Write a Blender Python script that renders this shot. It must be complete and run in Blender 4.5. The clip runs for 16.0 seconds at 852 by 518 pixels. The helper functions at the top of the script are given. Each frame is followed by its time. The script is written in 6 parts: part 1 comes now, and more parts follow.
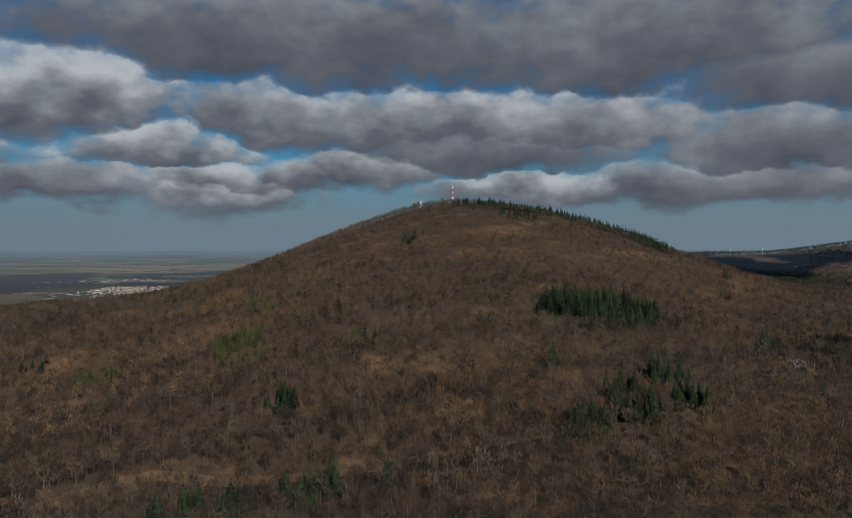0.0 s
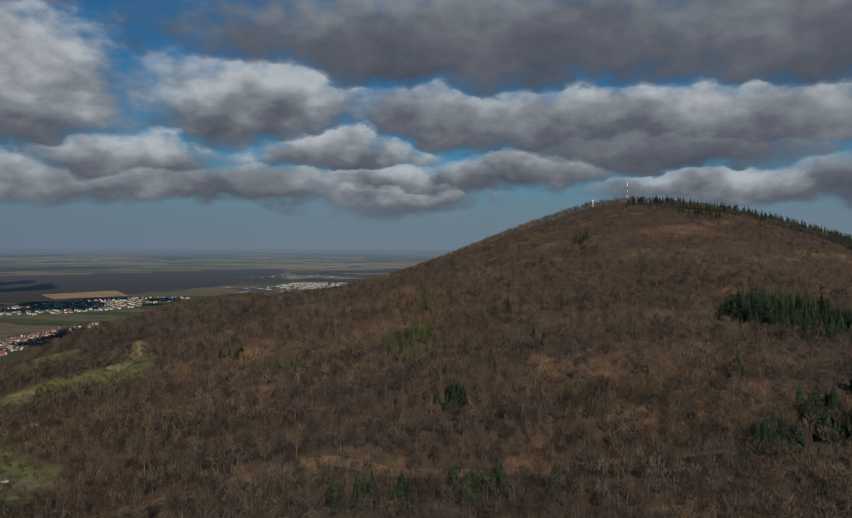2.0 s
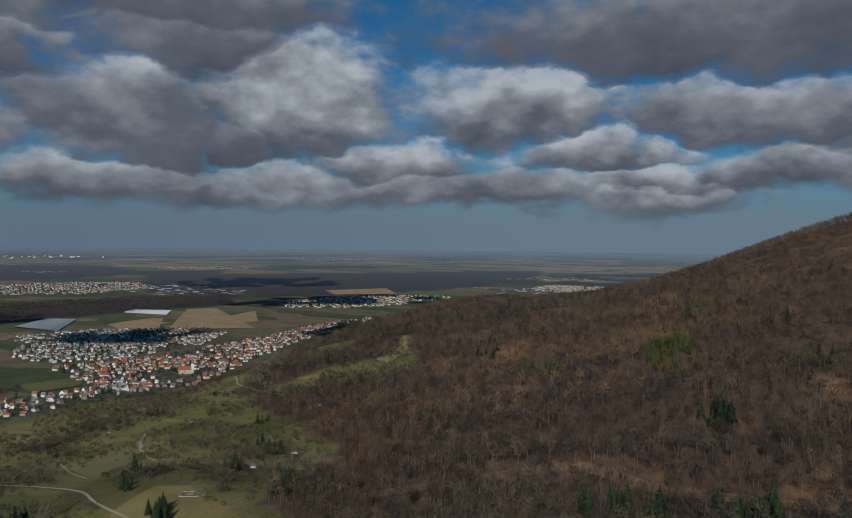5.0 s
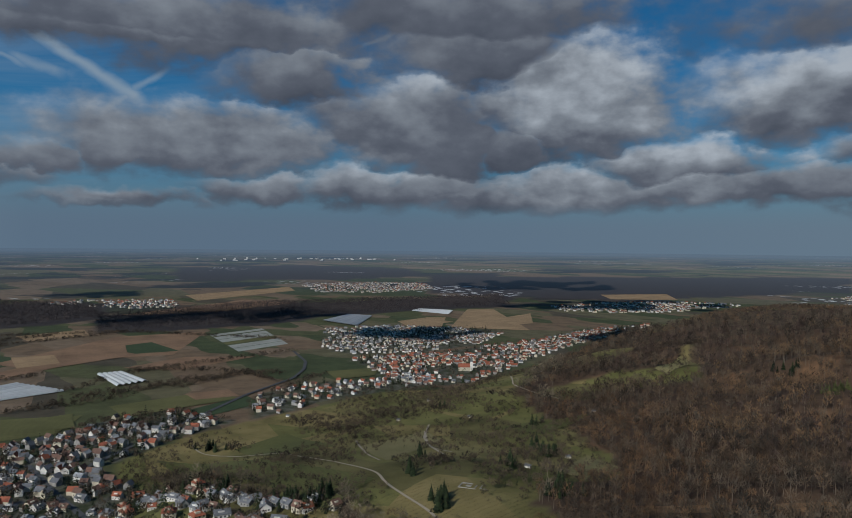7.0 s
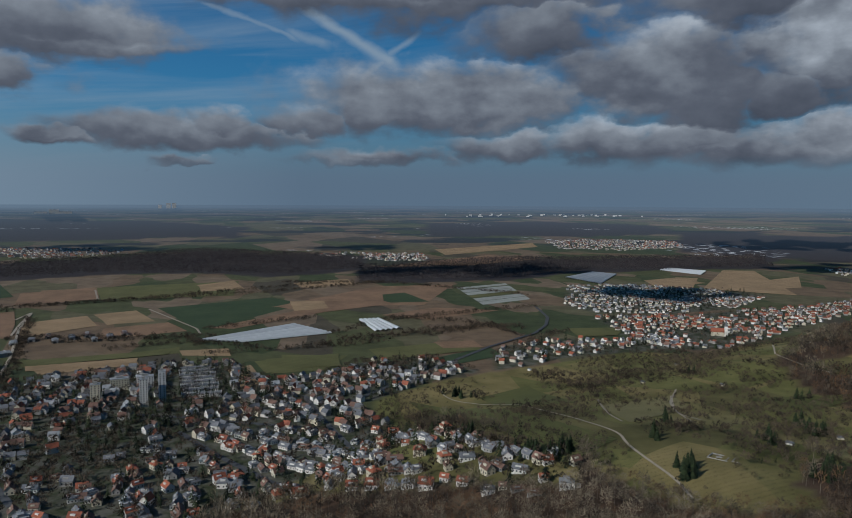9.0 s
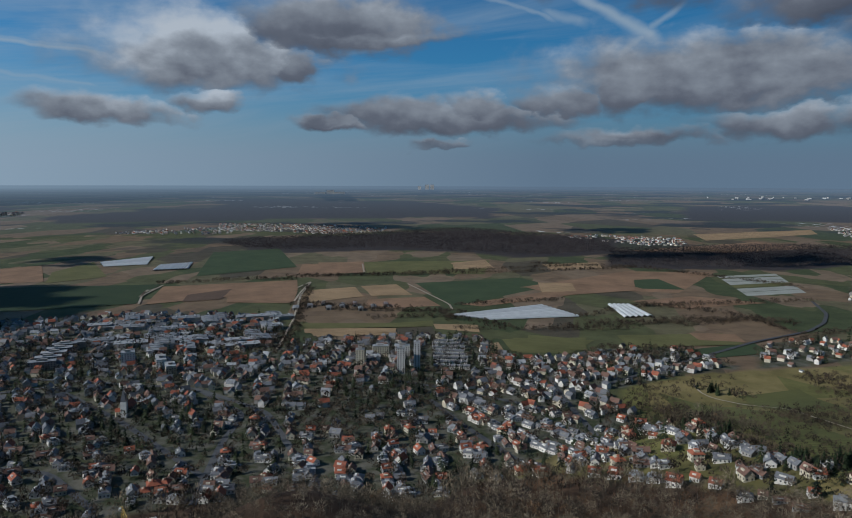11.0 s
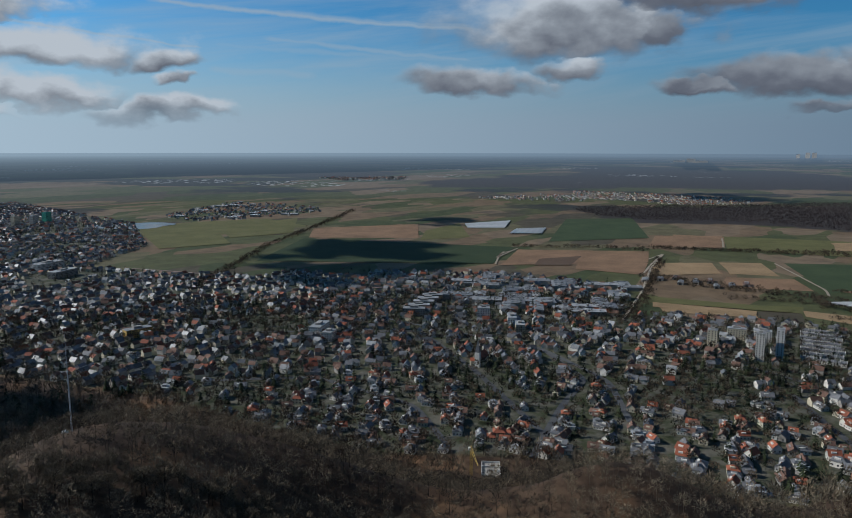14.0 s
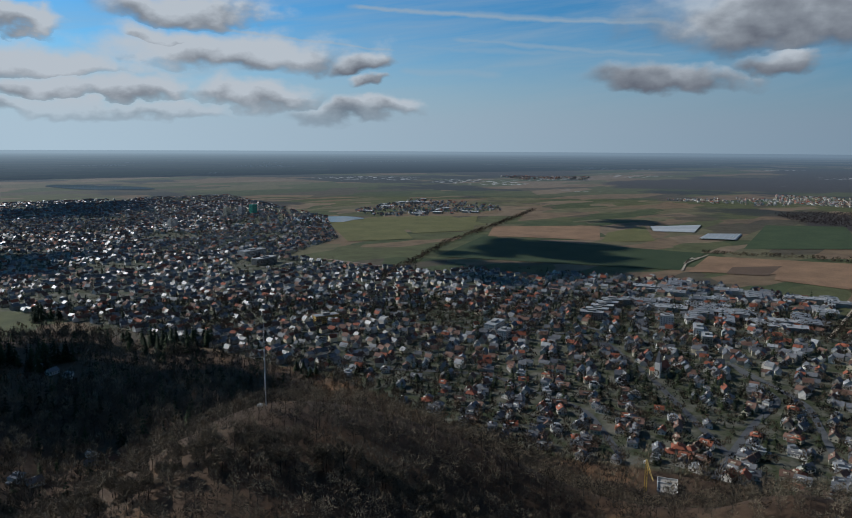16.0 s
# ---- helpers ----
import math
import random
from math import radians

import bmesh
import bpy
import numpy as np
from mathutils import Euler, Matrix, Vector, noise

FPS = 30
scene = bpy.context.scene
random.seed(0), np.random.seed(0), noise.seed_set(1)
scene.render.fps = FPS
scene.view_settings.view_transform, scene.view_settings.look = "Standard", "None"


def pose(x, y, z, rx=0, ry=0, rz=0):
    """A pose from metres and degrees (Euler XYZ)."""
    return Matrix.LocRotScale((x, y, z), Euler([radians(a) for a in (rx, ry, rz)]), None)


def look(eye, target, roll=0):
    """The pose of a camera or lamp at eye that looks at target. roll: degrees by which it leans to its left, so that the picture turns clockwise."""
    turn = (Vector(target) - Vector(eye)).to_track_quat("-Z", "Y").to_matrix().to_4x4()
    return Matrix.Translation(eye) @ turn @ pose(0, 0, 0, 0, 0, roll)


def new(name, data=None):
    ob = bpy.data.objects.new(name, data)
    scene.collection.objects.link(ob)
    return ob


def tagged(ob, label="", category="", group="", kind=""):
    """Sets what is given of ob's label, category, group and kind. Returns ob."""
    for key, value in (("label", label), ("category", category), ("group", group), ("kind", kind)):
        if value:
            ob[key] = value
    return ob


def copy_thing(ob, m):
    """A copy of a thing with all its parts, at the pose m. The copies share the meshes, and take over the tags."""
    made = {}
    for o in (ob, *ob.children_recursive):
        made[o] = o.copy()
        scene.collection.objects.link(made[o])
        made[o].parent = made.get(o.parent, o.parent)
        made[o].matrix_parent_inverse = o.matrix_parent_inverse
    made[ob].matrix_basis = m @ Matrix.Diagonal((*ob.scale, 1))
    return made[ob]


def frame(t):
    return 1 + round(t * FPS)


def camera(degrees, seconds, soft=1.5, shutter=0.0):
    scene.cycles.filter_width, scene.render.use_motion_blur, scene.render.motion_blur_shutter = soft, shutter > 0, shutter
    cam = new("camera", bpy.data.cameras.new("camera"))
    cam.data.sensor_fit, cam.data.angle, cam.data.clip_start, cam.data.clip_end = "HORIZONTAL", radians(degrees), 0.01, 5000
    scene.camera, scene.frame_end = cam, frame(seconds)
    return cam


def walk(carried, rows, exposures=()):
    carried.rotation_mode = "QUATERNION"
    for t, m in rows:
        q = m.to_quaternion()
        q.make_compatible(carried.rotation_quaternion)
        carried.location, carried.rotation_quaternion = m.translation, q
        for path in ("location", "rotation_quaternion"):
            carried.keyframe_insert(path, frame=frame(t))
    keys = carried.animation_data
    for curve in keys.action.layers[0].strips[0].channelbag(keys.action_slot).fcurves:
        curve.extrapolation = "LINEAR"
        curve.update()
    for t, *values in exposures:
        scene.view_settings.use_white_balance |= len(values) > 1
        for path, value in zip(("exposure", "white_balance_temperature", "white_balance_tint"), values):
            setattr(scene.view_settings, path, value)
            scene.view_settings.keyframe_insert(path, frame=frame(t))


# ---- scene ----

# ---- camera ----
# a drone that hovers over the foothills and turns to its left
cam = camera(61.8, 16.0, soft=0.95)
EYE = 260.0
TURN = (
    (0.0, 0.0, -1.15, 0.1), (0.5, 2.67, -1.17, 0.05), (1.0, 6.22, -1.17, 0.0), (1.5, 10.13, -1.18, -0.12),
    (2.0, 13.59, -1.19, -0.25), (2.5, 17.61, -1.19, -0.35), (3.0, 21.45, -1.17, -0.47), (3.5, 24.92, -1.16, -0.58),
    (6.0, 43.48, -1.08, -0.6), (6.5, 50.12, -1.08, -0.6), (7.0, 55.85, -1.07, -0.57), (7.5, 60.5, -1.02, -0.57),
    (8.0, 64.86, -2.0, -0.57), (8.5, 70.13, -2.49, -0.5), (9.0, 75.23, -4.72, -0.3), (9.5, 80.43, -4.69, -0.19),
    (10.0, 85.35, -4.66, -0.16), (12.5, 109.72, -8.87, -0.08), (13.0, 114.43, -8.89, -0.05), (13.5, 119.09, -8.91, -0.08),
    (14.0, 123.03, -8.91, -0.1), (14.5, 127.27, -8.96, -0.1), (15.0, 131.36, -8.99, -0.15), (15.5, 134.04, -9.02, -0.24),
    (16.0, 137.49, -9.04, -0.33))
walk(cam, [(t, pose(0, 0, EYE, 90 + p, r, y)) for t, y, p, r in TURN], exposures=[(t, e, k, 8) for t, e, k in ((0.0, -0.27, 6150), (3.5, -0.3, 6050), (6.0, -0.4, 5850), (8.5, -0.42, 5700), (10.0, -0.36, 5650), (12.5, -0.1, 5750), (16.0, -0.08, 5850))])

# ---- sun, sky and clouds ----
SUN_AZ, SUN_EL = 203.0, 32.0     # degrees to the left of the first view, and up
sun = new("sun", bpy.data.lights.new("sun", "SUN"))
sun.data.energy, sun.data.angle, sun.data.color = 4.2, radians(0.6), (1.0, 0.93, 0.83)
sun.matrix_world = look((0, 0, 900), (math.sin(radians(SUN_AZ)) * 900, -math.cos(radians(SUN_AZ)) * 900, 900 - 900 * math.tan(radians(SUN_EL))))

world = bpy.data.worlds.new("sky")
scene.world = world
world.use_nodes = True
wt = world.node_tree
wt.nodes.clear()


def nd(tree, kind, inputs=(), operation="", use_clamp=False, data_type="", blend_type="", interpolation_type="", distance="", attribute_name="", wave_type=""):
    """A node of that kind, with its inputs set or linked."""
    n = tree.nodes.new(kind)
    if operation:
        n.operation = operation
    if use_clamp:
        n.use_clamp = True
    if data_type:
        n.data_type = data_type
    if blend_type:
        n.blend_type = blend_type
    if interpolation_type:
        n.interpolation_type = interpolation_type
    if distance:
        n.distance = distance
    if attribute_name:
        n.attribute_name = attribute_name
    if wave_type:
        n.wave_type = wave_type
    for k, v in dict(inputs).items():
        if hasattr(v, "is_output"):
            tree.links.new(v, n.inputs[k])
        else:
            n.inputs[k].default_value = v
    return n


def wm(op, a, b=0.0, c=0.0, clamp=False):
    return nd(wt, "ShaderNodeMath", {0: a, 1: b, 2: c}, operation=op, use_clamp=clamp).outputs[0]


def wv(op, a, b=(0, 0, 0)):
    n = nd(wt, "ShaderNodeVectorMath", {0: a, 1: b}, operation=op)
    return n.outputs["Value"] if op in ("LENGTH", "DOT_PRODUCT") else n.outputs["Vector"]


def ramp(tree, fac, *stops, interp="LINEAR"):
    n = nd(tree, "ShaderNodeValToRGB", {0: fac})
    n.color_ramp.interpolation = interp
    e = n.color_ramp.elements
    while len(e) < len(stops):
        e.new(0.5)
    for s, (p, c) in zip(e, stops):
        s.position, s.color = p, (*c, 1) if len(c) == 3 else c
    return n.outputs[0]


def mixc(tree, fac, a, b, blend="MIX"):
    n = nd(tree, "ShaderNodeMix", data_type="RGBA", blend_type=blend)
    for i, v in ((0, fac), (6, a), (7, b)):
        if hasattr(v, "is_output"):
            tree.links.new(v, n.inputs[i])
        elif i == 0:
            n.inputs[0].default_value = v
        else:
            n.inputs[i].default_value = (*v, 1)
    return n.outputs[2]


sky = wt.nodes.new("ShaderNodeTexSky")
sky.sky_type, sky.sun_disc, sky.sun_elevation, sky.sun_rotation = "NISHITA", False, radians(SUN_EL), radians(-SUN_AZ)
sky.altitude, sky.air_density, sky.dust_density, sky.ozone_density = 300, 1.0, 0.6, 1.5
way = nd(wt, "ShaderNodeTexCoord").outputs["Generated"]
sx = nd(wt, "ShaderNodeSeparateXYZ", {0: way}).outputs
az = wm("MULTIPLY", wm("ARCTAN2", wm("MULTIPLY", sx[0], -1.0), sx[1]), 57.2958)
el = wm("MULTIPLY", wm("ARCSINE", sx[2]), 57.2958)
flat = nd(wt, "ShaderNodeCombineXYZ", {0: az, 1: wm("MULTIPLY", el, 1.6), 2: 0.0}).outputs[0]
big = nd(wt, "ShaderNodeTexNoise", {"Vector": flat, "Scale": 0.15, "Detail": 7.0, "Roughness": 0.47}).outputs
fine = nd(wt, "ShaderNodeTexNoise", {"Vector": flat, "Scale": 0.42, "Detail": 7.0, "Roughness": 0.5}).outputs
here = nd(wt, "ShaderNodeCombineXYZ", {0: az, 1: el, 2: 0.0}).outputs[0]
bent = wv("ADD", here, wv("MULTIPLY", wv("SUBTRACT", big[1], (0.5, 0.5, 0.5)), (9.0, 4.0, 0.0)))
bent = wv("ADD", bent, wv("MULTIPLY", wv("SUBTRACT", fine[1], (0.5, 0.5, 0.5)), (2.6, 1.6, 0.0)))
bs = nd(wt, "ShaderNodeSeparateXYZ", {0: bent}).outputs
state = nd(wt, "ShaderNodeCombineXYZ", {0: bs[0], 1: bs[1], 2: -1.0}).outputs[0]
tone = nd(wt, "ShaderNodeCombineXYZ").outputs[0]


def cloud(a, e, w, h, light):
    """A flat-based cumulus at that bearing and height, in degrees, and how bright its top is."""
    global state, tone
    p = wv("MULTIPLY", wv("SUBTRACT", state, (a, e, 0)), (0.82 / w, 0.8 / h, 1))
    s = nd(wt, "ShaderNodeSeparateXYZ", {0: p}).outputs
    low = wm("MAXIMUM", s[1], wm("MULTIPLY", s[1], -1.5))
    d = wm("SUBTRACT", 1.0, wm("SQRT", wm("MULTIPLY_ADD", s[0], s[0], wm("MULTIPLY", low, low))))
    near = wm("MULTIPLY_ADD", wm("SUBTRACT", d, s[2]), 4.0, 0.5, True)
    n = nd(wt, "ShaderNodeMix", {0: near, 4: tone}, data_type="VECTOR")
    wt.links.new(nd(wt, "ShaderNodeCombineXYZ", {0: s[1], 1: light, 2: 0.0}).outputs[0], n.inputs[5])
    tone = n.outputs[1]
    state = nd(wt, "ShaderNodeCombineXYZ", {0: bs[0], 1: bs[1], 2: wm("MAXIMUM", d, s[2])}).outputs[0]


cloud(9.6, 15.5, 20.6, 4.1, 0.45)
cloud(-16.8, 15.0, 16.3, 4.5, 0.50)
cloud(-30.5, 11.8, 9.5, 3.2, 0.45)
cloud(26.4, 10.3, 8.2, 3.5, 0.95)
cloud(-0.7, 9.3, 14.0, 3.1, 0.80)
cloud(-12.7, 8.9, 9.1, 2.9, 0.75)
cloud(11.3, 9.6, 7.3, 2.5, 0.70)
cloud(20.6, 6.8, 5.9, 1.9, 0.90)
cloud(4.3, 5.8, 5.4, 1.9, 0.80)
cloud(27.2, 4.1, 6.9, 1.6, 0.75)
cloud(15.9, 3.7, 6.6, 1.5, 0.90)
cloud(-25.8, 7.0, 8.5, 2.9, 0.60)
cloud(-22.6, 4.4, 10.2, 1.6, 0.60)
cloud(-9.8, 4.1, 9.0, 1.2, 0.90)
cloud(9.7, 5.2, 4.3, 1.7, 0.75)
cloud(-4.2, 6.9, 10.2, 2.1, 0.50)
cloud(44.1, 10.4, 7.7, 5.4, 0.95)
cloud(54.2, 8.0, 5.2, 5.5, 0.50)
cloud(51.8, 14.5, 8.5, 3.2, 0.50)
cloud(50.7, 3.9, 9.1, 1.6, 0.75)
cloud(33.0, 4.3, 11.3, 1.6, 0.80)
cloud(37.2, 6.3, 5.5, 1.6, 0.90)
cloud(15.6, 4.6, 6.6, 1.3, 0.90)
cloud(57.4, 9.0, 7.4, 4.0, 0.65)
cloud(73.0, 7.6, 11.3, 3.0, 0.75)
cloud(66.1, 12.7, 5.6, 2.6, 0.55)
cloud(75.0, 15.9, 15.3, 2.8, 0.50)
cloud(53.2, 17.2, 11.4, 3.3, 0.45)
cloud(85.1, 5.9, 3.1, 1.4, 0.50)
cloud(68.9, 4.1, 4.2, 1.3, 0.60)
cloud(61.3, 4.4, 4.8, 1.7, 0.70)
cloud(54.8, 4.3, 6.9, 1.7, 0.65)
cloud(44.0, 4.5, 6.1, 1.8, 0.80)
cloud(35.6, 6.0, 6.2, 2.4, 0.85)
cloud(27.9, 4.2, 6.1, 1.7, 0.60)
cloud(78.8, 3.1, 5.0, 0.8, 0.60)
cloud(48.3, 7.5, 3.4, 1.7, 0.50)
cloud(102.3, 11.4, 6.8, 2.3, 0.55)
cloud(105.2, 8.6, 2.0, 1.4, 0.50)
cloud(78.0, 15.1, 16.0, 1.2, 0.50)
cloud(95.3, 4.5, 6.3, 1.2, 0.55)
cloud(85.3, 6.0, 3.6, 1.2, 0.55)
cloud(91.8, 5.4, 2.4, 1.2, 0.60)
cloud(102.6, 4.0, 2.1, 0.7, 0.50)
cloud(80.6, 2.9, 3.9, 0.6, 0.60)
cloud(93.4, 2.7, 2.0, 0.4, 0.50)
cloud(111.6, 9.2, 7.6, 2.9, 0.85)
cloud(101.2, 10.7, 6.0, 1.1, 0.60)
cloud(119.2, 4.7, 4.6, 1.0, 0.60)
cloud(93.3, 4.6, 7.5, 1.2, 0.50)
cloud(85.2, 6.1, 3.6, 1.4, 0.50)
cloud(80.4, 7.0, 2.2, 2.4, 0.60)
cloud(112.0, 6.0, 2.1, 1.0, 0.70)
cloud(102.2, 3.9, 2.1, 0.5, 0.60)
cloud(155.6, 9.7, 4.7, 1.2, 1.00)
cloud(165.7, 5.7, 4.8, 1.5, 1.00)
cloud(159.6, 3.8, 4.1, 1.1, 1.00)
cloud(152.6, 6.7, 9.4, 1.4, 1.00)
cloud(141.5, 6.2, 2.1, 0.9, 0.90)
cloud(150.7, 3.6, 4.9, 1.0, 0.90)
cloud(142.6, 2.6, 4.1, 0.7, 0.80)
cloud(157.5, 7.6, 2.6, 0.9, 1.00)
cloud(166.5, 8.4, 2.0, 0.8, 1.00)
cloud(165.2, 3.7, 3.4, 1.0, 0.90)
cloud(141.3, 4.6, 1.0, 0.6, 0.90)
cloud(157.4, 2.4, 3.1, 0.6, 0.90)
cloud(163.9, 2.4, 5.4, 0.6, 0.90)
cover = nd(wt, "ShaderNodeSeparateXYZ", {0: state}).outputs[2]
dens = wm("ADD", cover, wm("MULTIPLY", wm("SUBTRACT", fine[0], 0.5), 0.9))
body = nd(wt, "ShaderNodeMapRange", {0: dens, 1: -0.28, 2: 0.46}, interpolation_type="SMOOTHSTEP").outputs[0]
ts = nd(wt, "ShaderNodeSeparateXYZ", {0: tone}).outputs
lift = wm("ADD", wm("MULTIPLY", ts[0], 0.72), wm("MULTIPLY", wm("SUBTRACT", big[0], 0.5), 1.5))
lift = wm("ADD", lift, wm("MULTIPLY", wm("SUBTRACT", fine[0], 0.5), 0.9))
lift = wm("ADD", lift, 0.56, True)
bright = nd(wt, "ShaderNodeMapRange", {0: az, 1: 85.0, 2: 165.0}).outputs[0]
lit = wm("MULTIPLY_ADD", bright, 0.38, wm("MULTIPLY", lift, ts[1]), True)
shade = ramp(wt, lit, (0.0, (0.082, 0.09, 0.112)), (0.3, (0.14, 0.148, 0.172)), (0.62, (0.27, 0.282, 0.3)), (1.0, (0.53, 0.545, 0.555)))
# thin high cloud and trails in the west
streak = nd(wt, "ShaderNodeTexNoise", {"Vector": wv("MULTIPLY", nd(wt, "ShaderNodeCombineXYZ", {0: wm("ADD", az, wm("MULTIPLY", el, 1.2)), 1: wm("ADD", el, wm("MULTIPLY", az, 0.12)), 2: 0.0}).outputs[0], (0.04, 0.4, 0)),
                                       "Scale": 1.0, "Detail": 6.0, "Roughness": 0.6, "Distortion": 0.4}).outputs[0]
wisp = nd(wt, "ShaderNodeMapRange", {0: streak, 1: 0.4, 2: 0.75, 4: 0.62}).outputs[0]
wisp = wm("MULTIPLY", wisp, nd(wt, "ShaderNodeMapRange", {0: az, 1: 62.0, 2: 100.0}).outputs[0])
clear = mixc(wt, 1.0, sky.outputs[0], mixc(wt, nd(wt, "ShaderNodeMapRange", {0: az, 1: 60.0, 2: 150.0}).outputs[0], (0.013, 0.042, 0.058), (0.037, 0.074, 0.098)), "MULTIPLY")
trail = wm("MULTIPLY", el, 0.0)


def streak(a0, e0, a1, e1, width, strength):
    """A vapour trail between two bearings and heights, in degrees."""
    global trail
    d = (a1 - a0, e1 - e0)
    n = math.hypot(*d)
    p = wv("SUBTRACT", near_sky, (a0, e0, 0))
    along = wv("DOT_PRODUCT", p, (d[0] / n, d[1] / n, 0))
    off = wm("ABSOLUTE", wv("DOT_PRODUCT", p, (-d[1] / n, d[0] / n, 0)))
    body = nd(wt, "ShaderNodeMapRange", {0: off, 1: 0.0, 2: width, 3: strength, 4: 0.0}, interpolation_type="SMOOTHSTEP").outputs[0]
    ends = wm("MULTIPLY", wm("MULTIPLY_ADD", along, 0.8, 0.2, True), wm("MULTIPLY_ADD", wm("SUBTRACT", n, along), 0.8, 0.2, True))
    trail = wm("MAXIMUM", trail, wm("MULTIPLY", body, ends))


near_sky = wv("ADD", here, wv("MULTIPLY", wv("SUBTRACT", fine[1], (0.5, 0.5, 0.5)), (1.0, 0.7, 0.0)))
streak(92.8, 14.5, 84.8, 12.1, 0.35, 0.50)
streak(85.4, 14.8, 77.2, 10.3, 0.75, 0.75)
streak(75.7, 13.1, 81.0, 9.0, 0.45, 0.50)
streak(86.7, 13.0, 82.5, 11.7, 0.60, 0.50)
streak(61.2, 15.4, 58.0, 16.6, 0.25, 0.50)
streak(158.9, 9.0, 139.4, 7.2, 0.20, 0.60)
streak(143.6, 10.4, 118.7, 8.9, 0.30, 0.70)
streak(136.0, 8.2, 118.9, 6.6, 0.35, 0.50)
streak(136.3, 10.0, 119.1, 9.1, 0.35, 0.50)
streak(139.7, 7.6, 119.1, 6.6, 0.40, 0.35)
streak(139.9, 5.7, 131.3, 5.5, 0.50, 0.40)
clear = mixc(wt, wm("MAXIMUM", wisp, trail), clear, (0.36, 0.42, 0.46))
low_haze = nd(wt, "ShaderNodeMapRange", {0: el, 1: 1.0, 2: 9.0, 3: 1.0, 4: 0.0}, interpolation_type="SMOOTHSTEP").outputs[0]

air = mixc(wt, bright, (0.15, 0.205, 0.262), (0.46, 0.55, 0.6))
north = nd(wt, "ShaderNodeMapRange", {0: az, 1: 22.0, 2: 60.0, 3: 1.0, 4: 0.0}).outputs[0]
air = mixc(wt, north, air, (0.185, 0.243, 0.29))
clear = mixc(wt, low_haze, clear, air)
# clouds fade into the air towards the horizon
fade = nd(wt, "ShaderNodeMapRange", {0: el, 1: 0.6, 2: 3.4, 3: 0.0, 4: 1.0}).outputs[0]
seen_sky = mixc(wt, wm("MULTIPLY", body, fade), clear, shade)
back = nd(wt, "ShaderNodeBackground", {"Color": seen_sky, "Strength": 1.0})
wt.links.new(back.outputs[0], nd(wt, "ShaderNodeOutputWorld").inputs[0])

# ---- materials ----
def material(name, rough=0.9):
    m = bpy.data.materials.new(name)
    m.use_nodes = True
    b = m.node_tree.nodes["Principled BSDF"]
    b.inputs["Roughness"].default_value = rough
    b.inputs["Specular IOR Level"].default_value = 0.2
    return m, m.node_tree, b


def noise_of(tree, vec, scale, detail=4.0, rough=0.55):
    return nd(tree, "ShaderNodeTexNoise", {"Vector": vec, "Scale": scale, "Detail": detail, "Roughness": rough}).outputs


def place_of(tree):
    return nd(tree, "ShaderNodeNewGeometry").outputs["Position"]


def mottled(name, dark, light, size=8.0, patch=160.0, rough=0.9, each=0.2, other=None):
    """Two colours mixed by grain and by larger patches; every tree has a tint of its own."""
    m, tr, b = material(name, rough)
    at = place_of(tr)
    grain = noise_of(tr, at, 1.0 / size, 5.0)[0]
    stain = noise_of(tr, at, 1.0 / patch, 3.0)[0]
    stain = nd(tr, "ShaderNodeMath", {0: stain, 1: 2.2, 2: -0.6}, operation="MULTIPLY_ADD").outputs[0]
    isl = nd(tr, "ShaderNodeNewGeometry").outputs["Random Per Island"]
    own = nd(tr, "ShaderNodeAttribute", attribute_name="tint").outputs["Fac"]
    f = nd(tr, "ShaderNodeMath", {0: grain, 1: stain}, operation="ADD").outputs[0]
    f = nd(tr, "ShaderNodeMath", {0: isl, 1: each, 2: f}, operation="MULTIPLY_ADD").outputs[0]
    f = nd(tr, "ShaderNodeMath", {0: own, 1: 1.3, 2: f}, operation="MULTIPLY_ADD").outputs[0]
    f = nd(tr, "ShaderNodeMapRange", {0: f, 1: 0.95, 2: 2.45}).outputs[0]
    col = mixc(tr, f, tuple(0.68 * c for c in dark), tuple(0.93 * c for c in light))
    if other:
        p = nd(tr, "ShaderNodeMapRange", {0: noise_of(tr, at, 0.6 / patch, 5.0, 0.65)[0], 1: 0.48, 2: 0.6}).outputs[0]
        p = nd(tr, "ShaderNodeMath", {0: p, 1: f}, operation="MULTIPLY").outputs[0]
        col = mixc(tr, p, col, other)
    tr.links.new(col, b.inputs["Base Color"])
    return m


M_TWIG = mottled("bare_twigs", (0.022, 0.016, 0.0115), (0.138, 0.096, 0.061), 9, 200, other=(0.195, 0.115, 0.054))
M_TWIG_PALE = mottled("pale_twigs", (0.032, 0.026, 0.019), (0.135, 0.102, 0.07), 10, 120)
M_TWIG_RED = mottled("reddish_twigs", (0.026, 0.018, 0.0145), (0.115, 0.076, 0.058), 12, 150)
M_BEECH = mottled("dry_beech_leaves", (0.05, 0.03, 0.016), (0.19, 0.11, 0.055), 8, 90)
M_BARK = mottled("grey_bark", (0.026, 0.02, 0.015), (0.18, 0.142, 0.104), 3, 60)
M_GARDEN = mottled("garden_evergreens", (0.006, 0.01, 0.005), (0.04, 0.05, 0.02), 6, 50)
M_TWIG_GREY = mottled("greyish_twigs", (0.052, 0.042, 0.029), (0.26, 0.205, 0.135), 9, 120)
